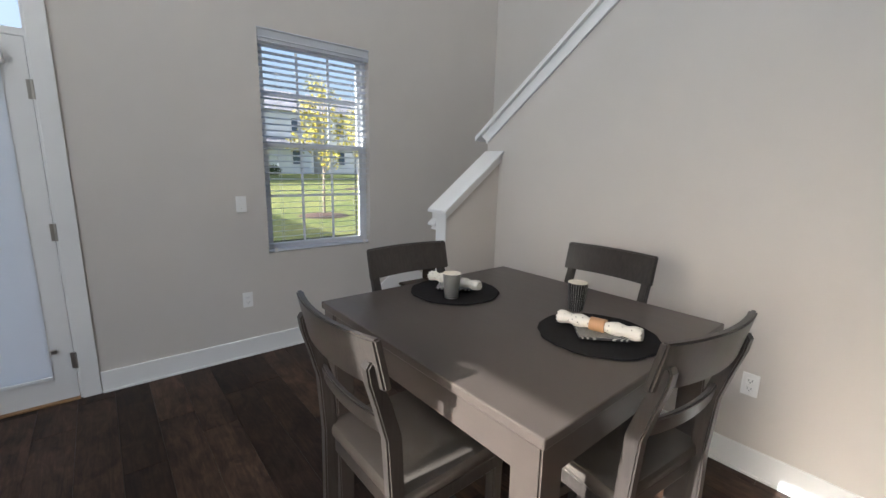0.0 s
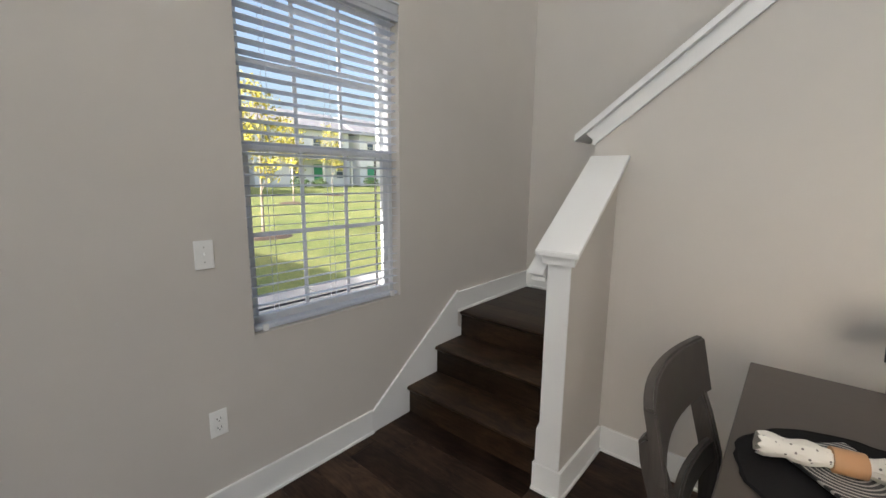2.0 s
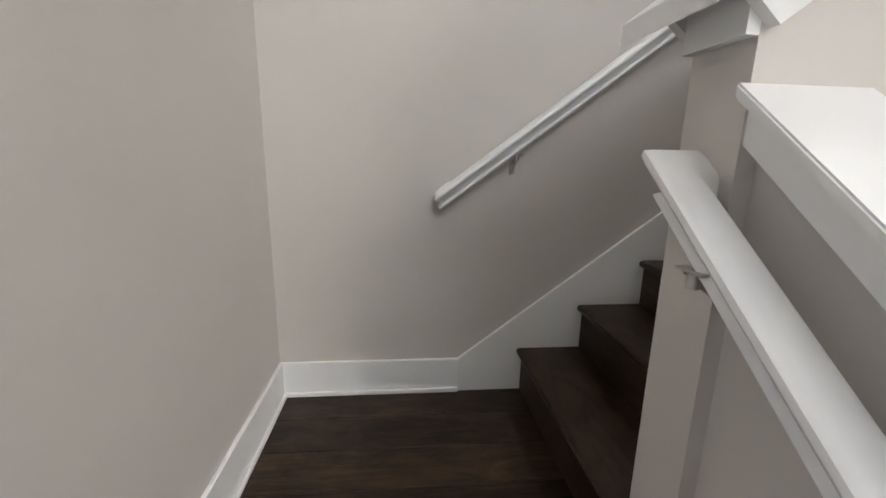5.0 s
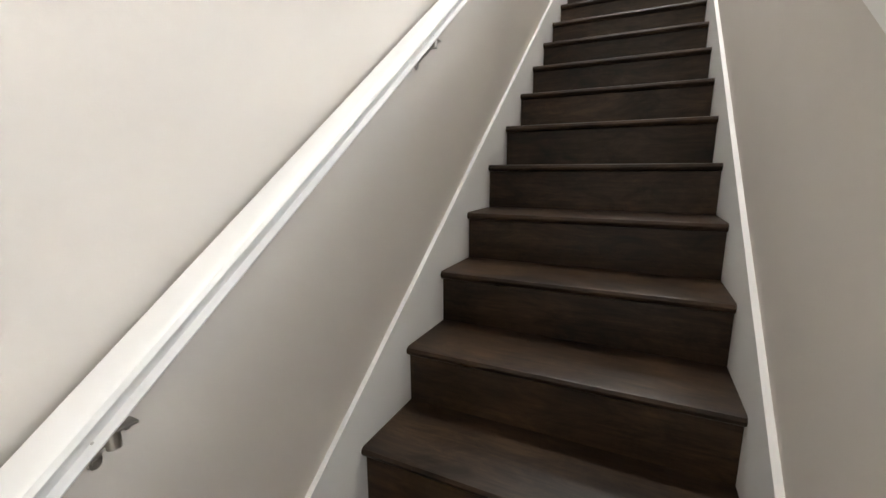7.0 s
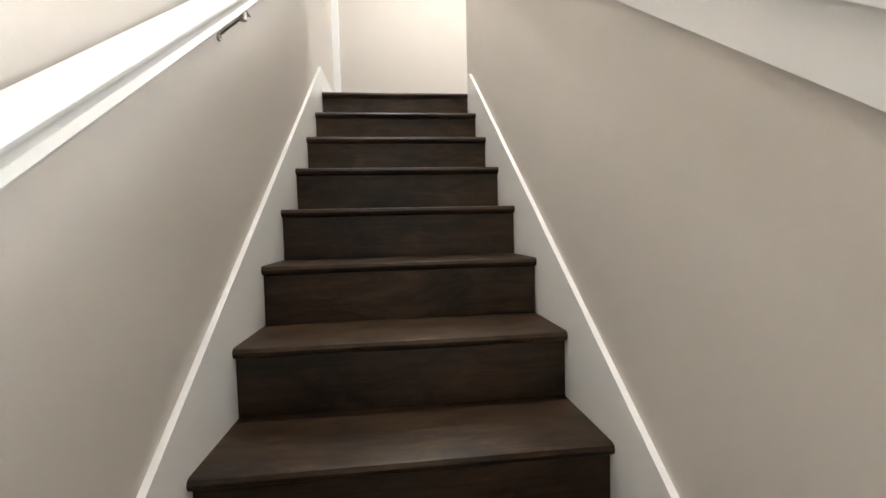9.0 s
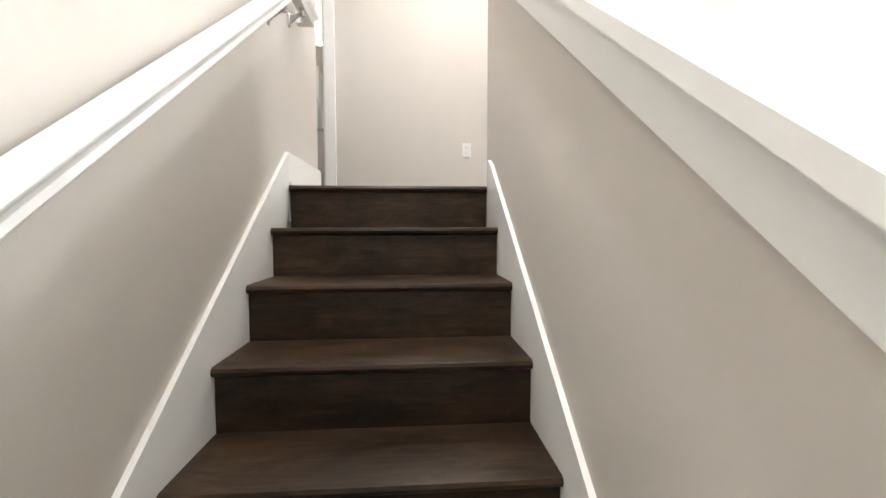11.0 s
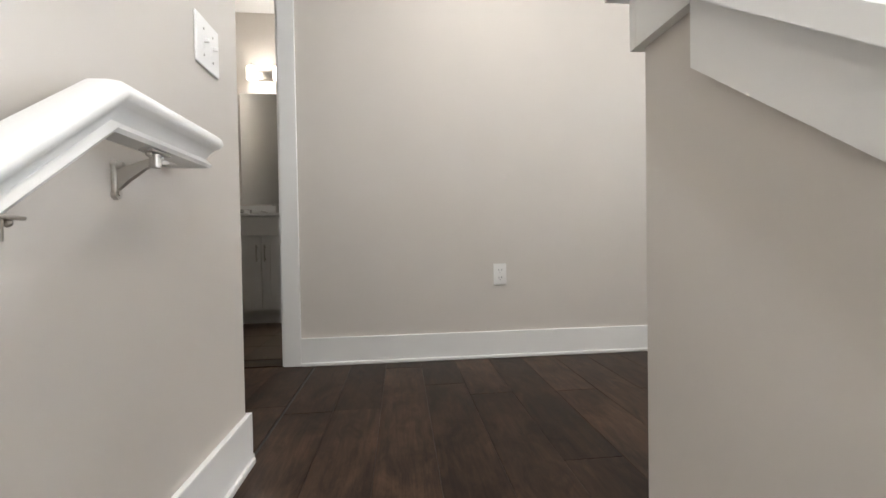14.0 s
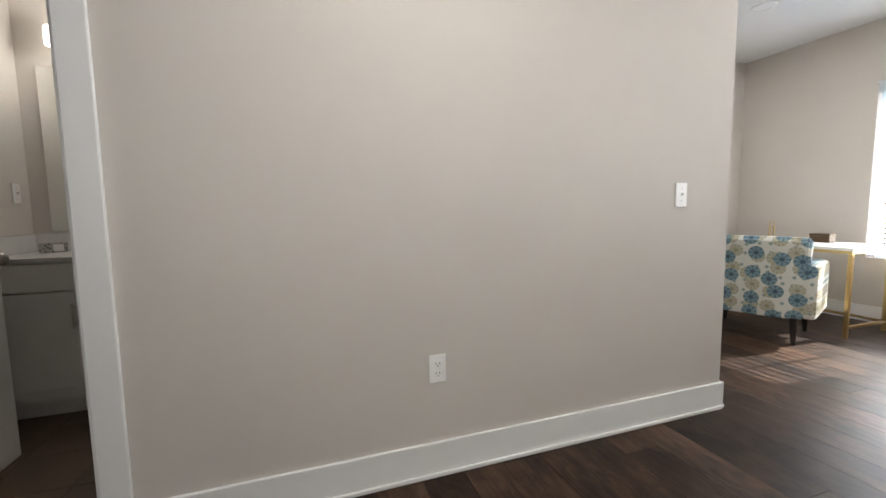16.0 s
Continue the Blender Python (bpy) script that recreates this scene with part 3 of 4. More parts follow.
def bracket(parent, m):
    """Rail bracket: upright wall plate with a screw, tapered arm, saddle strap. Local x along the rail, y away from the wall."""
    bm = bmesh.new()
    box(bm, -.0095, .0095, 0, .007, -.020, .026, bev=.003)
    for z in (-.020, .026):
        tube(bm, (0, 0, z), (0, .007, z), .0095, .008, 14)
    tube(bm, (0, .006, .026), (0, .014, .026), .0075, .006, 12)
    ball(bm, (0, .014, .026), .006, (1, .6, 1), 10)
    tube(bm, (0, .0065, -.018), (0, .0095, -.018), .0045, n=10)
    prism(bm, [(.006, -.014), (.006, .018), (.026, .026), (.050, .035), (.066, .038), (.066, .028), (.048, .020), (.024, .002)], "x", -.0045, .0045)
    tube(bm, (0, .062, .022), (0, .062, .046), .0085, n=12)
    ball(bm, (.016, .062, .041), .005, n=8)
    ball(bm, (-.016, .062, .041), .005, n=8)
    box(bm, -.026, .026, .052, .073, .0435, .048, bev=.0015)
    bm.transform(m)
    part("bracket", bm, NICKEL, parent, "brushed nickel bracket", True)


def rail_z(x):
    return 1.310 + 0.7555 * (x - 0.622)


r1 = thing("handrail", "white moulded wall handrail with brushed nickel brackets", "handrail", kind="structure")
ZL = 3.890
XB = .622 + (ZL - 1.310) / .7555
part("rail", sweep([(.652, -.035, rail_z(.652)), (XB, -.035, ZL), (4.27, -.035, ZL)], (0, -1, 0), .035), TRIM, r1, "", True)
for x, z in ((.88, None), (1.77, None), (2.66, None), (3.88, None), (4.15, ZL)):
    zz = (rail_z(x) if z is None else z) - .05
    bracket(r1, Matrix.Translation((x, 0, zz)) @ pose(0, 0, 0, 0, 0, 180))
r2 = thing("handrail", "short white moulded handrail on the half wall", "handrail", kind="structure")
RS, RY, RZ = .76, -1.45, 1.045
part("rail", sweep([(KNEE_L - .024, RY, RZ), (KNEE_L - .024, -.98, RZ + RS * (-.98 - RY))], (-1, 0, 0), .024), TRIM, r2, "", True)
for y in (-1.40, -1.04):
    bracket(r2, Matrix.Translation((KNEE_L, y, RZ + RS * (y - RY) - .05)) @ pose(0, 0, 0, 0, 0, 90))


# ---- front door ----
def door_casing(name, axis, face, side, a, b, top, z, w=.09):
    lo, hi = sorted((face, face + side * .018))
    if axis == "y":
        bm = boxes((lo, hi, a - w, a, z, top), (lo, hi, b, b + w, z, top), (lo, hi, a - w, b + w, top, top + w), bev=.003)
    return trim(name, bm, "flat white painted door casing", "door casing")


door_casing("door_casing", "y", 0, 1, D0, D1, 2.50, 0)
fd = thing("front_door", "white full-light entry door with a pale roller shade, closed", "door", kind="structure")
JX0, JX1 = -.13, -.005
part("jamb", boxes((JX0, JX1, D0, D0 + .012, 0, 2.50), (JX0, JX1, D1 - .012, D1, 0, 2.50), (JX0, JX1, D0 + .012, D1 - .012, 2.488, 2.50), (JX0, JX1, D0 + .012, D1 - .012, 2.082, 2.118)), TRIM, fd)
part("transom_glass", boxes((-.07, -.064, D0 + .012, D1 - .012, 2.118, 2.488)), GLASS, fd)
G0, G1, GZ0, GZ1 = D0 + .13, D1 - .13, .19, 1.94
LX0, LX1 = -.05, -.008
part("leaf", boxes((LX0, LX1, D0 + .015, G0, .015, 2.078), (LX0, LX1, G1, D1 - .015, .015, 2.078), (LX0, LX1, G0, G1, .015, GZ0), (LX0, LX1, G0, G1, GZ1, 2.078)), TRIM, fd)
gl = part("glass", boxes((-.034, -.028, G0, G1, GZ0, GZ1)), GLASS, fd)
gl.visible_shadow = False
part("shade", boxes((.001, .003, G0 - .01, G1 + .012, GZ0 - .015, GZ1)), SHADE, fd, "translucent white roller shade cloth")
part("shade_bar", boxes((-.001, .008, G0 - .01, G1 + .012, GZ0 - .03, GZ0 - .008), bev=.002), VINYL, fd)
part("shade_cassette", boxes((-.008, .05, G0 - .03, G1 + .03, GZ1 - .01, GZ1 + .075), bev=.006), TRIM, fd)
for z in (1.816, 1.041, .255):
    bm = bmesh.new()
    tube(bm, (.006, D1 - .006, z - .05), (.006, D1 - .006, z + .05), .007, n=10)
    box(bm, -.008, .001, D1 - .03, D1 - .008, z - .05, z + .05)
    part("hinge", bm, HINGE, fd, "satin metal hinge", True)
part("shade_clip", boxes((-.008, .018, G1 + .02, G1 + .045, .32, .345), bev=.003), NICKEL, fd)
part("threshold", boxes((-.13, .02, D0 + .013, D1 - .013, -.0, .014), bev=.003), OAK, fd, "oak threshold")


# ---- windows ----
def sash_window(name, axis, lo, hi, z0, z1, outer, inner, mid, label, cols=3, rows=2):
    """Double-hung vinyl window in an opening; outer and inner bound its depth."""
    win = thing(name, label, "window", kind="structure")

    def bx(d0, d1, a, b, u, v):
        return (d0, d1, a, b, u, v) if axis == "x" else (a, b, d0, d1, u, v)
    f = .024
    part("window_frame", boxes(bx(outer, inner, lo, lo + f, z0, z1), bx(outer, inner, hi - f, hi, z0, z1), bx(outer, inner, lo + f, hi - f, z0, z0 + f), bx(outer, inner, lo + f, hi - f, z1 - f, z1)), VINYL, win)
    q = (inner - outer)
    for (u, v, d0, d1) in ((z0 + f, mid + .02, outer + q * .5, outer + q * .85), (mid - .02, z1 - f, outer + q * .12, outer + q * .47)):
        s = .034
        a, b = lo + f, hi - f
        sash = part("sash", boxes(bx(d0, d1, a, a + s, u, v), bx(d0, d1, b - s, b, u, v), bx(d0, d1, a + s, b - s, u, u + s), bx(d0, d1, a + s, b - s, v - s, v)), VINYL, win)
        dm = (d0 + d1) / 2
        pane = part("pane", boxes(bx(dm - .002, dm + .002, a + s, b - s, u + s, v - s)), GLASS, sash)
        pane.visible_shadow = False
        bars = []
        for i in range(1, cols):
            y = a + s + (b - a - 2 * s) * i / cols
            bars.append(bx(dm + .003, dm + .010, y - .009, y + .009, u + s, v - s))
        for i in range(1, rows):
            z = u + s + (v - u - 2 * s) * i / rows
            bars.append(bx(dm + .0035, dm + .0095, a + s, b - s, z - .009, z + .009))
        if bars:
            part("muntins", boxes(*bars), VINYL, sash)
    o0, o1, a, b, u, v = outer + q * .02, outer + q * .10, lo + f, hi - f, z0 + f, mid
    part("screen_frame", boxes(bx(o0, o1, a + .036, a + .046, u, v), bx(o0, o1, b - .046, b - .036, u, v), bx(o0, o1, a + .046, b - .046, u + .036, u + .046)), DARK, win, "dark insect screen frame")
    return win


def blinds(axis, lo, hi, z0, z1, d0, d1, label, valance=True, side=1, tilt=0.5, shut=99.0):
    """Slatted blind with head rail, valance, bottom rail, ladder cords. Slats lie nearly flat."""
    bl = thing("window_blind", label, "blind")
    mid, half = (d0 + d1) / 2, (d1 - d0) / 2

    def bx(a0, a1, a, b, u, v):
        return (a0, a1, a, b, u, v) if axis == "x" else (a, b, a0, a1, u, v)
    bm = boxes((-half, half, -(hi - lo) / 2 + .004, (hi - lo) / 2 - .004, -.0014, .0014))
    if axis == "y":
        bm.transform(pose(0, 0, 0, 0, 0, 90))
    me = mesh_of("slat", bm, SLAT)
    n = int((z1 - z0 - .10) / .0445)
    for i in range(n):
        ob = new("slat", me)
        ob.parent = bl
        z = z1 - .085 - i * .0445
        c = (lo + hi) / 2
        tl = (tilt if z < shut else tilt - 58) + random.uniform(-1.2, 1.2)
        ob.matrix_local = pose(mid, c, z, 0, tl, random.uniform(-.1, .1)) if axis == "x" else pose(c, mid, z, tl, 0, random.uniform(-.1, .1))
    part("head_rail", boxes(bx(d0 + .004, d1 - .004, lo + .003, hi - .003, z1 - .055, z1 - .004)), SLAT, bl)
    part("bottom_rail", boxes(bx(d0, d1, lo + .004, hi - .004, z0 + .006, z0 + .024), bev=.003), SLAT, bl)
    for f in (.14, .5, .86):
        y = lo + (hi - lo) * f
        bm = bmesh.new()
        for dd in (d0 + .002, d1 - .002):
            box(bm, *bx(dd - .0008, dd + .0008, y - .0008, y + .0008, z0 + .02, z1 - .05))
        part("ladder_cord", bm, SLAT, bl)
    for y in (lo + .05, hi - .05):
        e = d1 if side > 0 else d0
        part("hold_down", boxes(bx(e - .006, e + .012, y - .012, y + .012, z0 + .002, z0 + .032), bev=.004), PLASTIC, bl)
    if valance:
        e = d1 if side > 0 else d0
        part("valance", boxes(bx(min(e, e + side * .014), max(e, e + side * .014), lo - .004, hi + .004, z1 - .07, z1 + .012), bx(min(e, e + side * .022), max(e, e + side * .022), lo - .008, hi + .008, z1 + .012, z1 + .024),
                              bx(min(e, e + side * .020), max(e, e + side * .020), lo - .006, hi + .006, z1 - .045, z1 - .035), bev=.003), SLAT, bl)
    return bl


sash_window("window_1", "x", WY0, WY1, WZ0 + .001, WZ1, -.139, -.065, 1.60, "white double-hung window with a muntin grid")
blinds("x", WY0 + .006, WY1 - .006, WZ0 + .004, WZ1, -.063, -.013, "white slatted window blind, slats open", tilt=-8)
structure("window_sill", boxes((-.064, .002, WY0 + .001, WY1 - .001, WZ0 - .012, WZ0 + .002)), WALL, "painted drywall window sill", "sill")
sash_window("window_2", "y", 5.45, 6.36, TOP + .58, 5.22, SOUTH - .139, SOUTH - .065, 4.45, "white double-hung loft window")
blinds("y", 5.456, 6.354, TOP + .582, 5.22, SOUTH - .060, SOUTH - .010, "white slatted loft window blind, lower slats open", tilt=-15, shut=TOP + 1.26)
sash_window("window_3", "y", 2.16, 3.85, .62, 2.58, SOUTH - .139, SOUTH - .065, 1.6, "white window behind the dining table", 2, 1)

# upper window and drawn shade are added out of view, as a diffuse light source
sash_window("added_window", "y", .6, 3.8, 3.75, 5.25, SOUTH - .139, SOUTH - .065, 4.5, "unseen upper window added to light the tall room", 2, 1)
sh = thing("roller_shade", "pale roller shade added over the unseen upper window", "shade", (2.2, SOUTH - .045, 4.5))
part("shade_cloth", boxes((-1.59, 1.59, 0, .003, -.74, .70)), SHADE, sh)
part("shade_roller", boxes((-1.59, 1.59, -.02, .03, .701, .748), bev=.008), VINYL, sh)


# ---- plates on the walls ----
def plate(name, label, category, m, kind):
    """Wall plate; local x across, z up, y out of the wall."""
    ob = thing(name, label, category)
    ob.matrix_world = m
    w = .116 if kind == "double" else .07
    part("cover", boxes((-w / 2, w / 2, 0, .006, -.057, .057), bev=.0025), PLASTIC, ob)
    if kind == "outlet":
        for z in (-.02, .02):
            bm = bmesh.new()
            box(bm, -.017, .017, .0055, .0085, z - .0145, z + .0145, bev=.004)
            sock = part("socket", bm, PLASTIC, ob)
            bm = boxes((-.0085, -.006, .0086, .0092, z - .002, z + .007), (.006, .0085, .0086, .0092, z - .002, z + .006), (-.002, .002, .0086, .0092, z - .0105, z - .0065))
            part("slot", bm, DARK, sock)
    else:
        for x in ((-.023, .023) if kind == "double" else (0,)):
            part("toggle", boxes((x - .0035, x + .0035, .006, .019, -.002, .008), bev=.002), PLASTIC, ob)
            part("toggle_frame", boxes((x - .0055, x + .0055, .0055, .0066, -.013, .013)), PLASTIC, ob)
            for z in (-.030, .030):
                bm = bmesh.new()
                tube(bm, (x, .0055, z), (x, .0072, z), .003, n=8)
                part("screw", bm, NICKEL, ob)
    return ob


def on_west(y, z): return pose(0.0005, y, z, 0, 0, -90)
def on_north(x, y, z): return pose(x, y, z, 0, 0, 180)


plate("light_switch", "white single toggle light switch on the wall", "light switch", on_west(-2.559, 1.165), "single")
plate("power_outlet", "white double power outlet low on the wall", "outlet", on_west(-2.559, .448), "outlet")
plate("power_outlet", "white double power outlet beside the dining chairs", "outlet", on_north(1.836, ROOM_N - .0005, .451), "outlet")
plate("power_outlet", "white double power outlet behind the dining table", "outlet", on_north(2.764, ROOM_N - .0005, .46), "outlet")
plate("power_outlet", "white double power outlet on the hall wall", "outlet", pose(HALL - .0005, -.978, 3.558, 0, 0, 90), "outlet")
plate("light_switch", "white single toggle switch on the hall wall", "light switch", pose(HALL - .0005, -2.235, 4.242, 0, 0, 90), "single")
plate("light_switch", "white double toggle switch above the handrail end", "light switch", on_north(4.479, -.0005, 4.208), "double")


def rail_curve(bm, w, h, th, bow, z, y, tilt=0.0, n=10):
    """A curved back rail: bowed backwards at its middle."""
    rows = []
    for i in range(n + 1):
        u = -1 + 2 * i / n
        yy = y - bow * (1 - u * u)
        rows.append([bm.verts.new((u * w / 2, yy + o, z + v)) for o, v in ((-th / 2, 0), (th / 2, 0), (th / 2 - tilt, h), (-th / 2 - tilt, h))])
    for a, b in zip(rows, rows[1:]):
        for i in range(4):
            bm.faces.new((a[i], a[(i + 1) % 4], b[(i + 1) % 4], b[i]))
    bm.faces.new(rows[0][::-1]); bm.faces.new(rows[-1])
    bmesh.ops.recalc_face_normals(bm, faces=list(bm.faces))
    bmesh.ops.bevel(bm, geom=[e for e in bm.edges if e.calc_face_angle(0) > 1.0], offset=.005, segments=2, affect='EDGES')


def post_curve(bm, x, pts, w):
    """A back post: square section along a bent line of (y, z, depth)."""
    rows = [[bm.verts.new((x + a * w / 2, y + b * d / 2, z)) for a, b in ((-1, -1), (1, -1), (1, 1), (-1, 1))] for y, z, d in pts]
    for a, b in zip(rows, rows[1:]):
        for i in range(4):
            bm.faces.new((a[i], a[(i + 1) % 4], b[(i + 1) % 4], b[i]))
    bm.faces.new(rows[0][::-1]); bm.faces.new(rows[-1])
    bmesh.ops.recalc_face_normals(bm, faces=list(bm.faces))
    bmesh.ops.bevel(bm, geom=[e for e in bm.edges if e.calc_face_angle(0) > 1.0], offset=.005, segments=2, affect='EDGES')


# ---- dining set ----
def dining_chair():
    ch = thing("dining_chair", "dark grey-brown counter-height wooden chair with a padded taupe seat", "chair", (2.245, -2.64, 0.005), 0, "chairs round the table")
    SZ = .61
    bm = boxes((-.215, .215, -.20, .215, SZ - .035, SZ + .02), bev=.018)
    part("seat", bm, SEATF, ch, "padded taupe fabric seat", True)
    part("seat_frame", boxes((-.205, .205, -.19, .205, SZ - .085, SZ - .036), bev=.004), CHAIRW, ch)
    for s in (-1, 1):
        bm = bmesh.new()
        post_curve(bm, s * .195, [(-.235, 0, .04), (-.205, .30, .042), (-.20, SZ, .045), (-.212, .80, .045), (-.240, .90, .042), (-.262, .965, .036), (-.270, 1.005, .032), (-.268, 1.018, .018)], .034)
        part("back_post", bm, CHAIRW, ch, "", True)
        bm = bmesh.new()
        post_curve(bm, s * .185, [(.185, 0, .036), (.185, SZ - .04, .042)], .04)
        part("leg", bm, CHAIRW, ch)
        part("side_stretcher", boxes((s * .19 - .011, s * .19 + .011, -.20, .18, .20, .235), bev=.003), CHAIRW, ch)
    bm = bmesh.new()
    rail_curve(bm, .455, .135, .022, .035, .945, -.238, .03)
    part("top_rail", bm, CHAIRW, ch, "", True)
    bm = bmesh.new()
    rail_curve(bm, .37, .055, .018, .022, .79, -.208, .01)
    part("lower_rail", bm, CHAIRW, ch, "", True)
    part("foot_rest", boxes((-.17, .17, .174, .196, .22, .262), bev=.003), CHAIRW, ch)
    part("back_stretcher", boxes((-.18, .18, -.222, -.20, .26, .295), bev=.003), CHAIRW, ch)
    return ch


chair_a = dining_chair()
copy_thing(chair_a, pose(1.86, -2.21, .005, 0, 0, -90))
copy_thing(chair_a, pose(2.21, -1.70, .005, 0, 0, 180))
copy_thing(chair_a, pose(2.63, -2.15, .005, 0, 0, 83))

table = thing("dining_table", "square dark grey-brown wooden counter-height dining table", "table", (2.23, -2.16, .005))
TH = .914
part("tabletop", boxes((-.545, .545, -.54, .54, TH - .028, TH), bev=.004), TABLE, table)
for s in (-1, 1):
    part("apron", boxes((s * .515 - .011, s * .515 + .011, -.445, .445, TH - .13, TH - .0285)), TABLE, table)
    part("apron", boxes((-.45, .45, s * .51 - .011, s * .51 + .011, TH - .13, TH - .0285)), TABLE, table)
    for q in (-1, 1):
        bm = bmesh.new()
        post_curve(bm, s * .493, [(q * .488, 0, .06), (q * .488, TH - .0285, .088)], .085)
        part("leg", bm, TABLE, table)

TT = TH + .0055


def setting(x, y, cup_xy, cup_mat, roll_deg, cup_label, nx, ny):
    bm = bmesh.new()
    prof = [(.001, .0), (.189, .0), (.195, .003)]
    for i in range(15):
        r = .191 - i * .0125
        prof += [(r, .0065), (r - .006, .0048)]
    lathe(bm, prof + [(.001, .006)], 56)
    for v in bm.verts:
        f = 1 + .010 * math.sin(9 * math.atan2(v.co.y, v.co.x)) + (random.uniform(-.012, .02) if v.co.xy.length > .185 else 0)
        v.co.x, v.co.y = v.co.x * f, v.co.y * f
    m = part("placemat", bm, MAT, None, "", True)
    m.matrix_world = pose(x, y, TT)
    tagged(m, "round black woven placemat on the dining table", "placemat", "placemats")
    bm = boxes((-.078, .078, -.078, .078, .0, .008), bev=.003)
    for v in bm.verts:
        if max(abs(v.co.x), abs(v.co.y)) > .07:
            v.co.z += .008
    p = part("square_plate", bm, RINGS)
    p.matrix_world = pose(nx, ny + .01, TT + .0065, 0, 0, roll_deg + 30)
    tagged(p, "small square dark plate with pale rings on a placemat", "plate", "plates")
    nap = thing("napkin", "rolled cream napkin with dark print in a tan ring", "napkin", (nx, ny, TT + .040), roll_deg, "rolled napkins")
    bm = bmesh.new()
    n = 22
    rows = []
    for i in range(n + 1):
        u = -.135 + .27 * i / n
        r = .0195 + .003 * math.sin(i * 1.3) - .004 * math.exp(-(u / .028) ** 2)
        rows.append([bm.verts.new((u + .004 * math.sin(3 * k), r * math.cos(k * math.pi / 9) * 1.15, r * math.sin(k * math.pi / 9) * (1 + .1 * math.sin(2.3 * k)))) for k in range(18)])
    for a, b in zip(rows, rows[1:]):
        for k in range(18):
            bm.faces.new((a[k], a[(k + 1) % 18], b[(k + 1) % 18], b[k]))
    bm.faces.new(rows[0][::-1]); bm.faces.new(rows[-1])
    part("cloth", bm, NAPKIN, nap, "", True)
    bm = bmesh.new()
    tube(bm, (-.024, 0, 0), (.024, 0, 0), .0225, n=24)
    bm.transform(Matrix.Diagonal((1, 1.12, 1, 1)))
    part("napkin_ring", bm, LEATHER, nap, "tan ring", True)
    cup = thing("tumbler", cup_label, "cup", (*cup_xy, TT), 0)
    bm = bmesh.new()
    lathe(bm, [(.001, 0), (.027, 0), (.029, .004), (.038, .104), (.0385, .110)], 40)
    part("cup_body", bm, cup_mat, cup, "", True)
    bm = bmesh.new()
    lathe(bm, [(.0385, .1105), (.0365, .112), (.034, .102), (.025, .02), (.001, .018)], 40)
    part("cup_lining", bm, CERAMIC, cup, "cream glazed inside", True)


setting(1.895, -2.17, (1.965, -2.25), CUP_A, 13, "black and white chevron patterned tumbler on the table", 1.865, -2.15)
setting(2.545, -2.105, (2.355, -1.935), CUP_B, 13, "black tumbler with white vertical lines on the table", 2.552, -2.118)

# ---- bathroom ----
door_casing("bath_door_casing", "y", HALL, -1, BD0, BD1, BDZ, TOP, .084)
structure("bath_door_jamb", boxes((HALL - .002, HALL + .122, BD0, BD0 + .012, TOP, BDZ), (HALL - .002, HALL + .122, BD1 - .012, BD1, TOP, BDZ), (HALL - .002, HALL + .122, BD0 + .012, BD1 - .012, BDZ - .012, BDZ)), TRIM, "white painted door jamb", "door jamb")
structure("bath_threshold", boxes((HALL - .005, HALL + .125, BD0 + .012, BD1 - .012, TOP - .001, TOP + .006), bev=.002), TREAD, "dark wooden threshold strip", "threshold")
bd = thing("bathroom_door", "white three-panel bathroom door standing open", "door", (HALL + .12, BD1 - .014, TOP + .012), -3, kind="structure")
DW, DH = .655, 2.02
PX0, PX1, PM = .10, DW - .10, DW / 2
part("leaf", boxes((.0, DW, -.0275, -.0075, 0, DH), (0, PX0, -.035, 0, 0, DH), (PX1, DW, -.035, 0, 0, DH), (PX0, PX1, -.035, 0, DH - .11, DH), (PX0, PX1, -.035, 0, 1.33, 1.43),
                   (PX0, PX1, -.035, 0, 0, .22), (PM - .05, PM + .05, -.035, 0, .22, 1.33)), TRIM, bd)
for s in (-1, 1):
    bm = bmesh.new()
    y = -.035 if s < 0 else 0
    tube(bm, (DW - .065, y, .89), (DW - .065, y + s * .008, .89), .031, n=24)
    tube(bm, (DW - .065, y + s * .006, .89), (DW - .065, y + s * .035, .89), .011, n=16)
    ball(bm, (DW - .065, y + s * .05, .89), .028, (1, .8, 1), 20)
    part("door_knob", bm, NICKEL, bd, "satin nickel knob", True)
for z in (.2, 1.0, 1.82):
    bm = bmesh.new()
    tube(bm, (-.004, .004, z - .045), (-.004, .004, z + .045), .006, n=10)
    part("hinge", bm, HINGE, bd, "", True)

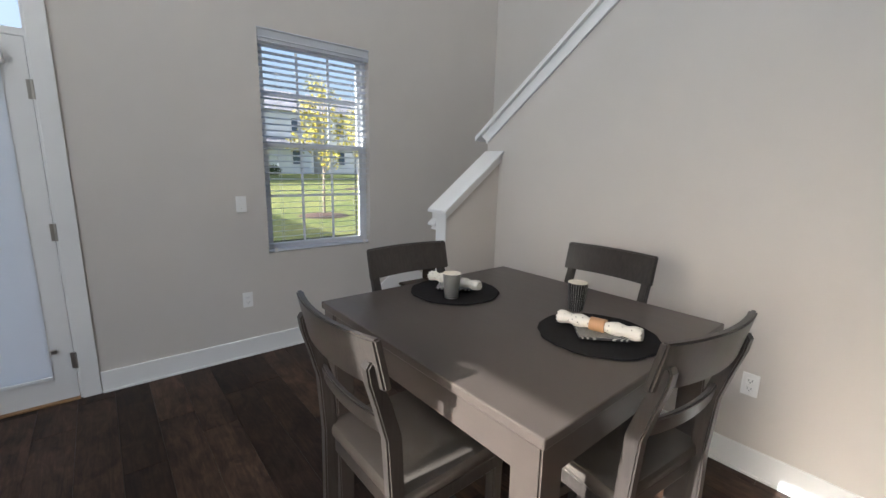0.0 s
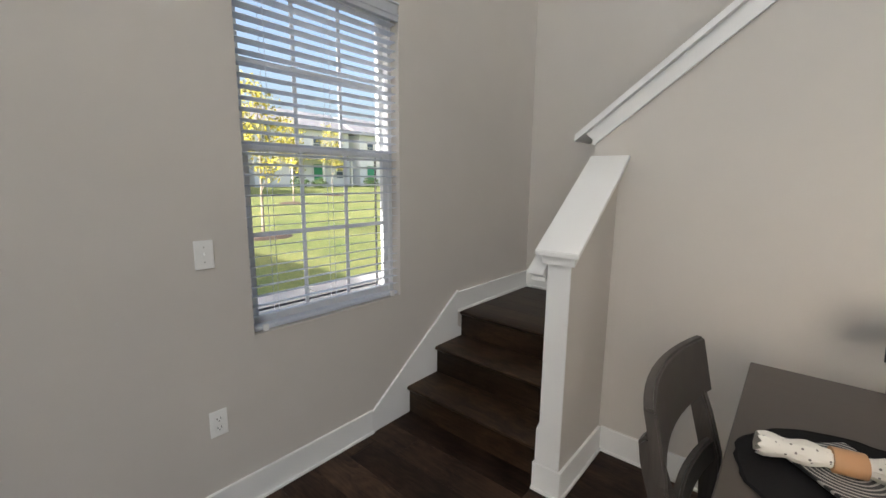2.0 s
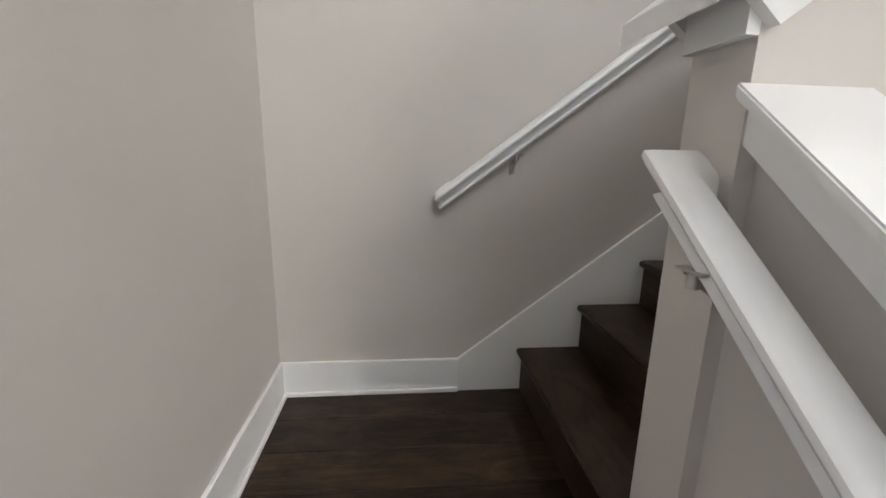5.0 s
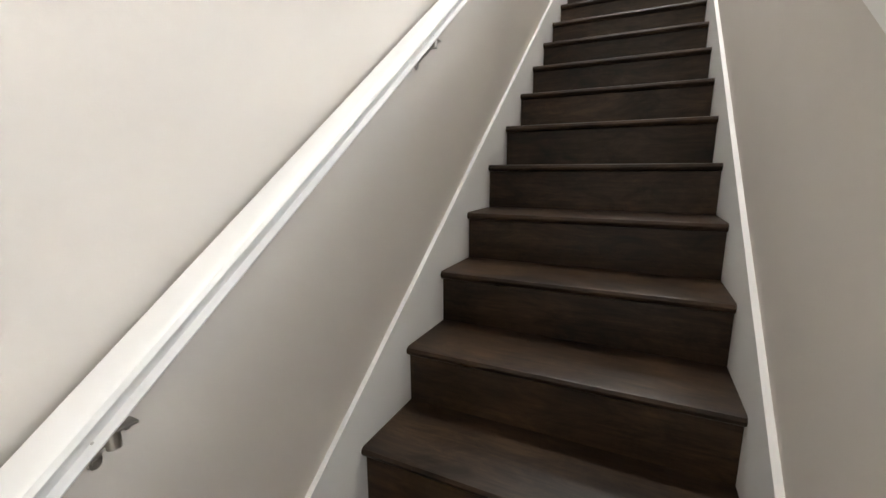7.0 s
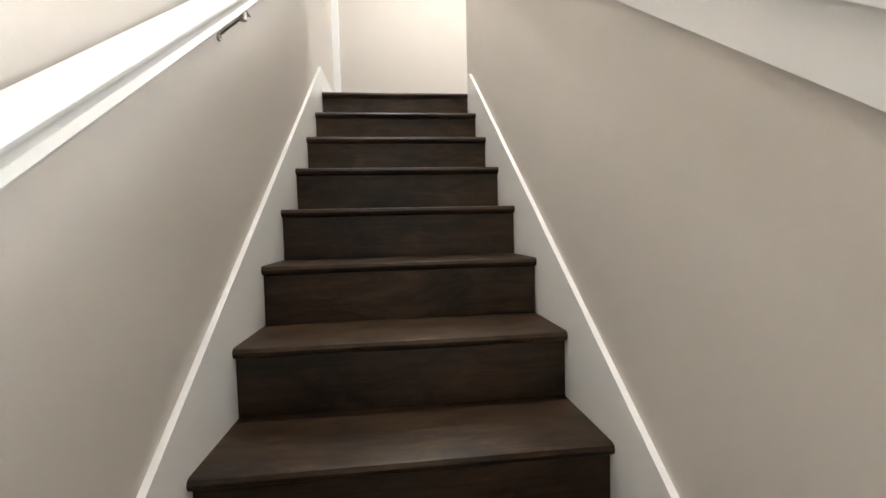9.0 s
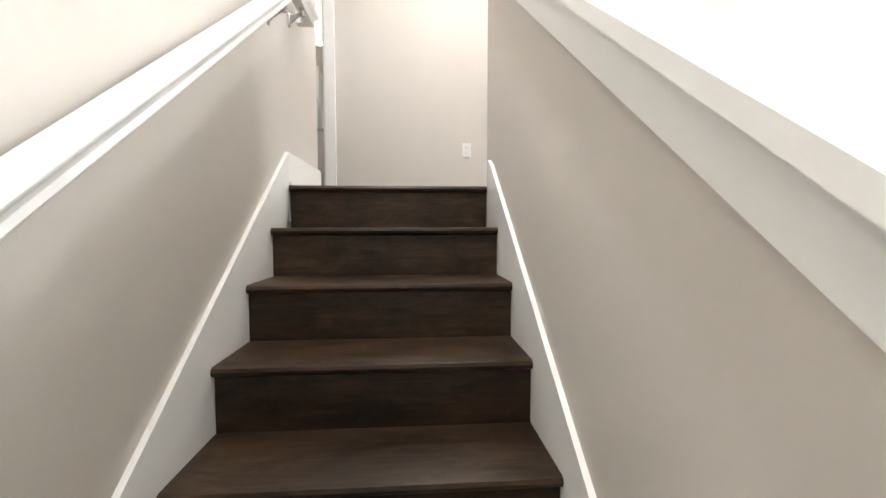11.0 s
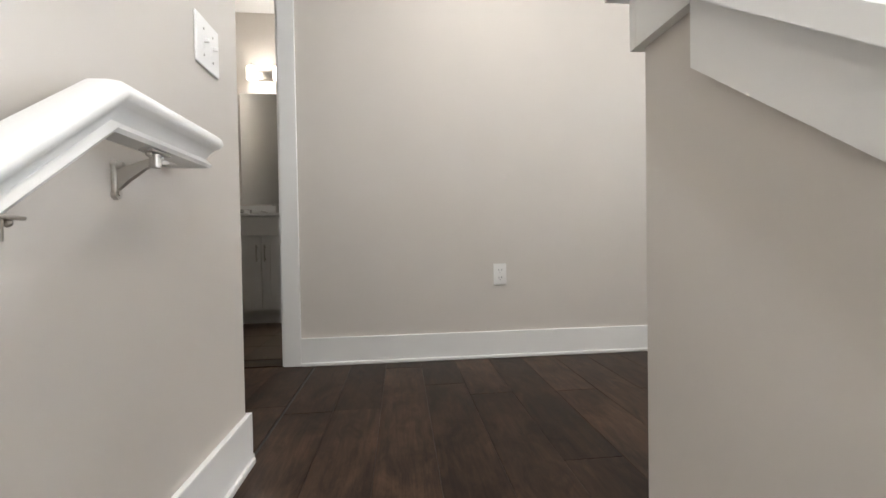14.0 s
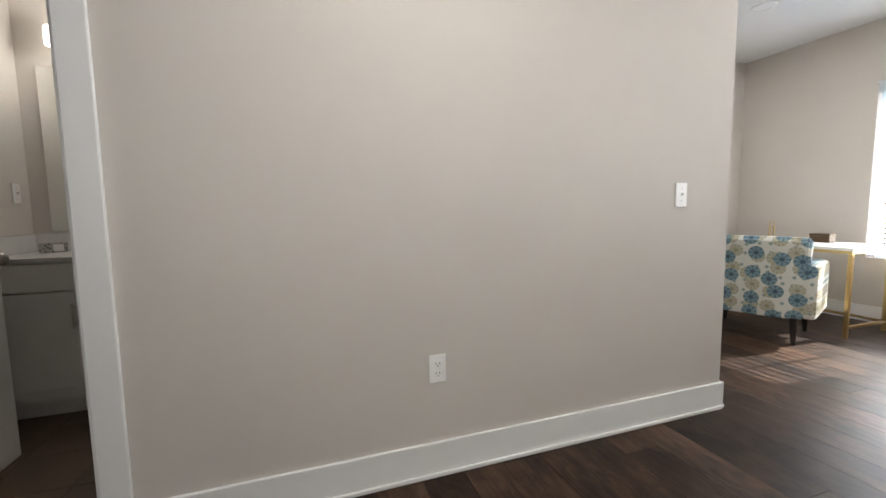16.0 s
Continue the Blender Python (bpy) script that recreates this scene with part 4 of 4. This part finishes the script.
VX, VY0, VY1, VZ = 6.75, .20, BATH_N - .002, TOP + .006
van = thing("vanity_cabinet", "white shaker bathroom vanity with two doors", "cabinet", (VX, (VY0 + VY1) / 2, VZ))
hw = (VY1 - VY0) / 2
part("body", boxes((.0, BATH_W - VX - .002, -hw, hw, .10, .84)), CABINET, van)
part("toe_kick", boxes((.07, BATH_W - VX - .01, -hw + .002, hw - .002, 0, .10)), CABINET, van)
part("drawer_front", boxes((-.019, -.001, -hw + .01, hw - .01, .69, .83), bev=.002), CABINET, van)
for s in (-1, 1):
    a, b = (-hw + .01, -.0035) if s < 0 else (.0035, hw - .01)
    d = part("door", boxes((-.013, -.001, a, b, .115, .68), (-.019, -.013, a, a + .06, .115, .68), (-.019, -.013, b - .06, b, .115, .68), (-.019, -.013, a + .06, b - .06, .115, .175), (-.019, -.013, a + .06, b - .06, .62, .68)), CABINET, van)
    y = s * .03
    bm = bmesh.new()
    tube(bm, (-.045, y, .49), (-.045, y, .62), .0055, n=10)
    for z in (.51, .60):
        tube(bm, (-.045, y, z), (-.018, y, z), .0045, n=8)
    part("handle", bm, NICKEL, d, "brushed nickel bar handle", True)
ct = thing("stone_countertop", "pale stone vanity top with a backsplash", "counter", (VX, (VY0 + VY1) / 2, VZ + .841))
part("slab", boxes((-.03, BATH_W - VX - .002, -hw - .01, hw, 0, .022), bev=.003), COUNTER, ct)
part("backsplash", boxes((BATH_W - VX - .022, BATH_W - VX - .002, -hw - .01, hw - .021, .023, .125), bev=.002), COUNTER, ct)
part("side_splash", boxes((-.01, BATH_W - VX - .023, hw - .02, hw, .023, .125), bev=.002), COUNTER, ct)
fc = thing("faucet", "brushed nickel basin faucet on the vanity", "faucet", (7.12, .60, VZ + .8635))
bm = bmesh.new()
tube(bm, (0, 0, 0), (0, 0, .11), .014, .012, 16)
tube(bm, (0, 0, .10), (-.11, 0, .085), .010, .009, 14)
part("spout", bm, NICKEL, fc, "", True)
for s in (-1, 1):
    bm = bmesh.new()
    tube(bm, (0, s * .09, 0), (0, s * .09, .035), .016, .012, 14)
    tube(bm, (0, s * .09, .035), (-.02, s * .13, .045), .006, n=10)
    part("lever", bm, NICKEL, fc, "", True)
bx = thing("tissue_box", "small grey patterned box on the vanity", "box", (7.08, .86, VZ + .8635), 20)
part("box_body", boxes((-.03, .03, -.06, .06, 0, .055), bev=.003), spotted("box_print", (0.42, .41, .38), (.12, .12, .11), 60, .3), bx)
part("box_label", boxes((-.0315, -.0302, -.045, .0, .008, .047)), PLASTIC, bx)
mi = thing("wall_mirror", "tall frameless wall mirror above the vanity", "mirror", (BATH_W - .002, .575, 4.58))
part("mirror_glass", boxes((-.007, -.003, -.36, .36, -.485, .49)), MIRROR, mi)
part("mirror_back", boxes((-.003, .0, -.358, .358, -.483, .488)), PLASTIC, mi)
lf = thing("vanity_light", "brushed nickel bath light with frosted glass shades", "wall lamp", (BATH_W - .002, .575, 5.22))
part("back_plate", boxes((-.03, 0, -.20, .20, -.035, .045), bev=.006), NICKEL, lf)
for y in (-.22, 0, .22):
    bm = bmesh.new()
    tube(bm, (-.02, y * .8, .03), (-.09, y, .03), .008, n=10)
    tube(bm, (-.09, y, .02), (-.09, y, .085), .010, n=12)
    arm = part("arm", bm, NICKEL, lf, "", True)
    bm = bmesh.new()
    lathe(bm, [(.02, .05), (.042, .045), (.046, .03), (.046, -.055), (.042, -.06), (.001, -.058)], 28, (-.09, y, .0))
    part("shade", bm, LAMPG, arm, "lit frosted glass shade", True)
plate("light_switch", "white single toggle switch by the bathroom mirror", "light switch", pose(7.13, BATH_N - .0005, 4.32, 0, 0, 180), "single")
tw = thing("towel_bar", "brushed nickel towel bar with a teal hand towel", "towel bar", (6.70, -1.08, 4.30))
bm = bmesh.new()
tube(bm, (-.28, .06, 0), (.28, .06, 0), .008, n=12)
for x in (-.28, .28):
    tube(bm, (x, 0, 0), (x, .066, 0), .012, n=12)
    tube(bm, (x, 0, 0), (x, .01, 0), .022, n=16)
part("bar", bm, NICKEL, tw, "", True)
part("towel", boxes((-.12, .12, .068, .078, -.36, .008), (-.12, .12, .042, .052, -.30, .008), (-.12, .12, .042, .078, .008, .018), bev=.004), TEAL, tw, "teal folded hand towel")
lamp = new("vanity_lamp", bpy.data.lights.new("vanity_lamp", 'POINT'))
lamp.data.energy, lamp.data.color, lamp.data.shadow_soft_size = 2.0, (1, .93, .84), .06
lamp.location = (BATH_W - .2, .575, 5.2)

# ---- loft ----
ac = thing("armchair", "floral print armchair with dark tapered legs, seen from its back", "armchair", (6.48, -4.12, TOP), 22)
# local: back towards +y, seat opens towards -y
bm = bmesh.new()
n = 14
rows = []
for i in range(n + 1):
    u = -1 + 2 * i / n
    x = u * .365
    y = .27 - .05 * u ** 4
    rows.append([bm.verts.new((x * (1.0 if z > .3 else .93), y + (z - .2) * .10 + o, z - .012 * (abs(u) ** 6) * (z > .5))) for o, z in ((0, .20), (0, .32), (0, .60), (.0, .80), (-.03, .83), (-.10, .83), (-.13, .80), (-.13, .20))])
for a, b in zip(rows, rows[1:]):
    for k in range(8):
        bm.faces.new((a[k], a[(k + 1) % 8], b[(k + 1) % 8], b[k]))
bm.faces.new(rows[0][::-1]); bm.faces.new(rows[-1])
bmesh.ops.recalc_face_normals(bm, faces=list(bm.faces))
bmesh.ops.bevel(bm, geom=[e for e in bm.edges if e.calc_face_angle(0) > 1.0], offset=.015, segments=3, affect='EDGES')
part("backrest", bm, FLORAL, ac, "", True)
for s in (-1, 1):
    part("arm", boxes((s * .36 - .055, s * .36 + .055, -.33, .20, .20, .62), bev=.035), FLORAL, ac, "", True)
part("seat", boxes((-.30, .30, -.36, .15, .20, .46), bev=.03), FLORAL, ac, "", True)
for x in (-.29, .29):
    for y in (-.30, .22):
        bm = bmesh.new()
        tube(bm, (x, y, 0), (x * .97, y * .97, .205), .016, .028, 12)
        part("leg", bm, BLACKW, ac, "dark tapered leg", True)

dk = thing("writing_desk", "white-topped desk with slim gold metal legs", "desk", (6.62, -4.83, TOP))
part("desktop", boxes((-.56, .56, -.28, .28, .70, .725), bev=.003), PLASTIC, dk)
part("desk_frame", boxes((-.55, .55, -.27, -.25, .675, .699), (-.55, .55, .25, .27, .675, .699), (-.55, -.53, -.25, .25, .675, .699), (.53, .55, -.25, .25, .675, .699)), GOLD, dk)
for x in (-.54, .54):
    for y in (-.26, .26):
        part("leg", boxes((x - .014, x + .014, y - .014, y + .014, .0, .6745), bev=.002), GOLD, dk)
    part("side_stretcher", boxes((x - .011, x + .011, -.246, .246, .07, .092)), GOLD, dk)
part("back_stretcher", boxes((-.526, .526, -.271, -.249, .07, .092)), GOLD, dk)
oc = bpy.data.curves.new("paperclip_ornament", 'CURVE')
oc.dimensions, oc.bevel_depth, oc.bevel_resolution = '3D', .004, 3
sp = oc.splines.new('POLY')


def arc(cx, cz, r, a0, a1, k=10):
    return [(cx + r * math.cos(radians(a0 + (a1 - a0) * i / k)), cz + r * math.sin(radians(a0 + (a1 - a0) * i / k))) for i in range(k + 1)]


cl = [(.022, .03)] + arc(0, .16, .022, 0, 180) + arc(-.006, .022, .016, 180, 360) + arc(-.003, .12, .013, 0, 180) + [(-.016, .06)]
sp.points.add(len(cl) - 1)
for q, (x, z) in zip(sp.points, cl):
    q.co = (x, 0, z, 1)
ob = new("paperclip_ornament", oc)
oc.materials.append(GOLD)
ob.matrix_world = pose(6.93, -4.98, TOP + .724, 0, 0, 10)
tagged(ob, "large gold paperclip ornament standing on the desk", "ornament")
wb = thing("woven_box", "small dark brown woven box on the desk", "box", (6.50, -4.98, TOP + .7255), 5)
part("box_body", boxes((-.075, .075, -.05, .05, 0, .06), bev=.005), BOXW, wb)
part("lid", boxes((-.078, .078, -.053, .053, .061, .078), bev=.004), BOXW, wb)


def can_light(x, y, watts, color, label):
    c = thing("ceiling_light", label, "ceiling light", (x, y, CEIL_Z), 0, "recessed ceiling lights")
    bm = bmesh.new()
    lathe(bm, [(.062, -.004), (.066, -.008), (.088, -.006), (.092, -.001)], 32)
    part("trim_ring", bm, TRIM, c, "", True)
    bm = bmesh.new()
    lathe(bm, [(.001, -.003), (.0615, -.003)], 32)
    part("lens", bm, CANG, c, "lit lens")
    la = new("can_lamp", bpy.data.lights.new("can_lamp", 'AREA'))
    la.data.shape, la.data.size, la.data.energy, la.data.color = 'DISK', .12, watts, color
    la.matrix_world = look((x, y, CEIL_Z - .02), (x, y, 0))


can_light(6.55, -4.12, 2.5, (1, .93, .83), "round white recessed ceiling light, lit")
can_light(4.9, -.9, 2.6, (1, .93, .84), "round white recessed ceiling light in the hall, lit")
# added lamp with no known fixture, fills in light on treads and stair walls
can_light(2.75, -.45, 7.8, (1, .98, .95), "unseen recessed ceiling light added to brighten the stairs, lit")
# likewise added without a known fixture, a weak fill for the landing
can_light(.5, -.45, .4, (1, .94, .86), "unseen recessed ceiling light added to brighten the landing, lit")
can_light(5.0, -3.6, 3, (1, .93, .83), "round white recessed ceiling light, lit")

# ---- outside ----
GZ = -.16


def rise_at(x, y):
    d = max(0.0, -x - 10)
    return min(1.1, d * .028)


bm = bmesh.new()
xs = [-800, -300, -120, -80] + [-60 + 2.0 * i for i in range(29)] + [-2.2, 20, 120, 800]
ys = [-800, -200, -60] + [-30 + 3 * i for i in range(41)] + [200, 800]
grid = [[bm.verts.new((x, y, GZ + rise_at(x, y) + (.03 * noise.noise(Vector((x * .2, y * .2, 0))) if x < -5 else 0))) for y in ys] for x in xs]
for i in range(len(xs) - 1):
    for j in range(len(ys) - 1):
        bm.faces.new((grid[i][j], grid[i + 1][j], grid[i + 1][j + 1], grid[i][j + 1]))
bmesh.ops.recalc_face_normals(bm, faces=list(bm.faces))
structure("ground", bm, LAWN, "sunlit patchy green and yellow lawn", "lawn", True)
path = thing("pavement", "pale concrete garden path beside the house", "path", kind="structure")
for i in range(14):
    y = -9 + 1.5 * i
    part("slab", boxes((-3.7, -2.3, y, y + 1.478, GZ - .1, GZ + .03), bev=.006), CONC, path)
structure("mulch_bed", boxes((-2.25, -.15, -9, 8, GZ - .1, GZ + .045)), MULCH, "brown mulch bed along the house", "mulch")


def leaf_cloud(bm, centre, size, count, leaf, rnd):
    for _ in range(count):
        d = Vector((rnd.gauss(0, 1), rnd.gauss(0, 1), rnd.gauss(0, 1)))
        d = d.normalized() * rnd.random() ** .45
        c = Vector(centre) + Vector((d.x * size[0], d.y * size[1], d.z * size[2]))
        a = Vector((rnd.uniform(-1, 1), rnd.uniform(-1, 1), rnd.uniform(-1, 1))).normalized()
        b = a.orthogonal().normalized()
        l = leaf * rnd.uniform(.6, 1.4)
        vs = [bm.verts.new(c + a * l), bm.verts.new(c + b * l * .5), bm.verts.new(c - a * l), bm.verts.new(c - b * l * .5)]
        bm.faces.new(vs)


def young_tree(x, y, h, seed, label):
    rnd = random.Random(seed)
    z0 = GZ + rise_at(x, y)
    tr = thing("young_tree", label, "tree", (x, y, z0), 0, "young trees on the lawn")
    bm = bmesh.new()
    tube(bm, (0, 0, 0), (.04, .02, h * .5), .045, .03, 8)
    tube(bm, (.04, .02, h * .5), (0, .05, h * .95), .03, .008, 8)
    limbs = []
    for i in range(11):
        z = h * (.32 + .055 * i)
        a = i * 2.4 + rnd.uniform(-.3, .3)
        r = h * .22 * (1 - i / 16)
        e = Vector((math.cos(a) * r, math.sin(a) * r, z + h * .14))
        tube(bm, (.03, .02, z), e, .014, .004, 6)
        limbs.append(e)
    part("trunk", bm, BARK, tr, "slim pale trunk and limbs", True)
    bm = bmesh.new()
    for e in limbs:
        leaf_cloud(bm, e, (h * .10, h * .10, h * .09), 95, .05, rnd)
    leaf_cloud(bm, (0, 0, h * .72), (h * .17, h * .17, h * .28), 420, .05, rnd)
    part("crown", bm, LEAFY, tr, "sparse yellow-green leaves")
    bm = bmesh.new()
    lathe(bm, [(.001, .10), (.35, .08), (.75, .03), (.85, -.05)], 20, (x, y, z0))
    structure("mulch_ring", bm, MULCH, "round brown mulch bed under a young tree", "mulch", True)


young_tree(-9.4, 2.2, 3.9, 3, "young tree with sparse yellow-green autumn leaves")
young_tree(-19.0, 8.6, 4.2, 8, "young tree with thin yellow-green leaves farther off")
young_tree(-24.0, 14.5, 4.6, 11, "young tree with thin yellow-green leaves farther off")


def shrub(x, y, r, seed):
    rnd = random.Random(seed)
    bm = bmesh.new()
    leaf_cloud(bm, (0, 0, r * .6), (r, r, r * .65), 420, .09, rnd)
    s = part("shrub", bm, LEAFG)
    s.matrix_world = pose(x, y, GZ + rise_at(x, y))
    tagged(s, "dark green rounded shrub before a house", "shrub", "shrubs before the houses")


for i, (x, y, r) in enumerate(((-33, 4.5, .8), (-33.2, 6.4, .9), (-33, 8.2, .7), (-33.4, 17.5, .9), (-33, 19.3, .8), (-33.6, 26, .9), (-34, 29.5, .8))):
    shrub(x, y, r, 40 + i)


def house(y0, y1, x, wall_mat, roof_mat, label, doors=(), porch=False):
    """Two-storey house whose front faces the lawn (+x side)."""
    h = thing("house", label, "house", (x, (y0 + y1) / 2, GZ + rise_at(x, 0)), 0, "houses across the lawn")
    w, dp, H = (y1 - y0) / 2, 8.0, 5.6
    part("wall", boxes((-dp, 0, -w, w, -.5, H)), wall_mat, h)
    bm = bmesh.new()
    prism(bm, [(-dp - .5, H), (.5, H), (-dp / 2, H + 2.3)], "y", -w - .4, w + .4)
    part("roof", bm, roof_mat, h, "grey shingle roof")
    nb = max(2, int((y1 - y0) / 2.6))
    for fl, (z0, z1) in enumerate(((.9, 2.3), (3.6, 5.0))):
        for i in range(nb):
            y = -w + (i + .5) * (y1 - y0) / nb
            if fl == 0 and i in doors:
                d = part("door", boxes((.0, .06, y - .5, y + .5, .1, 2.25)), GREEN, h, "green front door")
                part("door_frame", boxes((.0, .08, y - .62, y - .5, .0, 2.4), (.0, .08, y + .5, y + .62, .0, 2.4), (.0, .08, y - .5, y + .5, 2.25, 2.4)), TRIM, d)
                continue
            wn_ = part("window", boxes((.0, .02, y - .42, y + .42, z0, z1)), WINDARK, h)
            part("frame", boxes((.0, .06, y - .52, y - .42, z0 - .1, z1 + .1), (.0, .06, y + .42, y + .52, z0 - .1, z1 + .1), (.0, .06, y - .42, y + .42, z1, z1 + .1), (.0, .06, y - .42, y + .42, z0 - .1, z0),
                                (.0, .05, y - .42, y + .42, (z0 + z1) / 2 - .03, (z0 + z1) / 2 + .03)), TRIM, wn_)
    if porch:
        bm = bmesh.new()
        prism(bm, [(0, 3.2), (1.6, 2.75), (1.6, 2.65), (0, 2.8)], "y", -w * .5, w * .9)
        po = part("porch_roof", bm, roof_mat, h)
        for y in (-w * .45, w * .2, w * .85):
            part("post", boxes((1.4, 1.52, y - .06, y + .06, -.3, 2.66)), TRIM, po)
    return h


house(-6, 2.5, -26, SIDING_SHADED, ROOF, "white two-storey house across the lawn, its shade coloured blue", (1,), True)
house(3.5, 13, -36, SIDING, ROOF, "white-sided two-storey house across the lawn", (1,), True)
house(14.5, 25, -36, SIDING, ROOF, "white-sided two-storey house across the lawn", (2,), True)
house(26.5, 38, -36, SIDING, ROOF, "white-sided two-storey house across the lawn", (0,), True)
# unseen building, sized so that its shadow covers the near lawn and path
wing = thing("neighbour_house", "unseen white-sided house placed to shade the lawn and path", "house", (-8, -9.5, GZ))
part("wall", boxes((-6, 6.2, -3, 3, 0, 3.9)), SIDING, wing)
bm = bmesh.new()
prism(bm, [(-3.4, 3.9), (3.4, 3.9), (0, 5.8)], "x", -6.3, 6.5)
part("roof", bm, ROOF, wing, "grey shingle roof")
house(40, 54, -34, SIDING, ROOF, "white-sided two-storey house across the lawn", (2,), True)


# ---- floors, board by board ----
def plank_floor(name, x0, x1, y0, y1, z, label, skip=()):
    """Dark planks along x, with staggered ends; the deck under them is one slab."""
    fl = structure(name, boxes((x0, x1, y0, y1, z - .02, z - .0035)), BLACKW, label, "floor")
    rnd = random.Random(5)
    W, L = .178, 1.22
    cache = {}
    j = 0
    y = y0
    while y < y1 - .02:
        w = min(W, y1 - y)
        x = x0 - rnd.uniform(.1, 1.0) * L
        while x < x1 - .01:
            a, b = max(x, x0), min(x + L, x1)
            x += L
            if b - a < .03:
                continue
            key = (round(b - a, 2), round(w, 3))
            if key not in cache:
                cache[key] = mesh_of("plank", boxes((-(b - a) / 2 + .0006, (b - a) / 2 - .0006, -w / 2 + .0006, w / 2 - .0006, -.003, .0), bev=.0008), PLANK)
            ob = new("plank", cache[key])
            ob.parent = fl
            ob.location = ((a + b) / 2, y + w / 2, z)
        y += W
    return fl


plank_floor("floor", 0, EAST, SOUTH, ROOM_N, .005, "dark brown wood plank floor of the dining room")
plank_floor("floor_foot", 0, KNEE_L + .01, ROOM_N, LOW_Y + .05, .0045, "dark brown wood plank floor before the steps")
plank_floor("floor_upper", UP0 + 13 * GO + .0905, EAST, SOUTH, 0, TOP, "dark brown wood plank floor of the hall and loft")
plank_floor("floor_corridor", NORTH_END, HALL + .06, 0, 3.0, TOP, "dark brown wood plank floor of the corridor")
tf = structure("floor_bath", boxes((HALL + .06, BATH_W, -1.08, BATH_N, TOP - .01, TOP + .002)), DARK, "brown tiled bathroom floor", "floor")
tm = mesh_of("tile", boxes((-.1485, .1485, -.1485, .1485, 0, .004), bev=.0012), TILE)
for i in range(5):
    for j in range(7):
        ob = new("tile", tm)
        ob.parent = tf
        ob.location = (HALL + .28 + i * .30, -1.08 + .15 + j * .30, TOP + .0022)
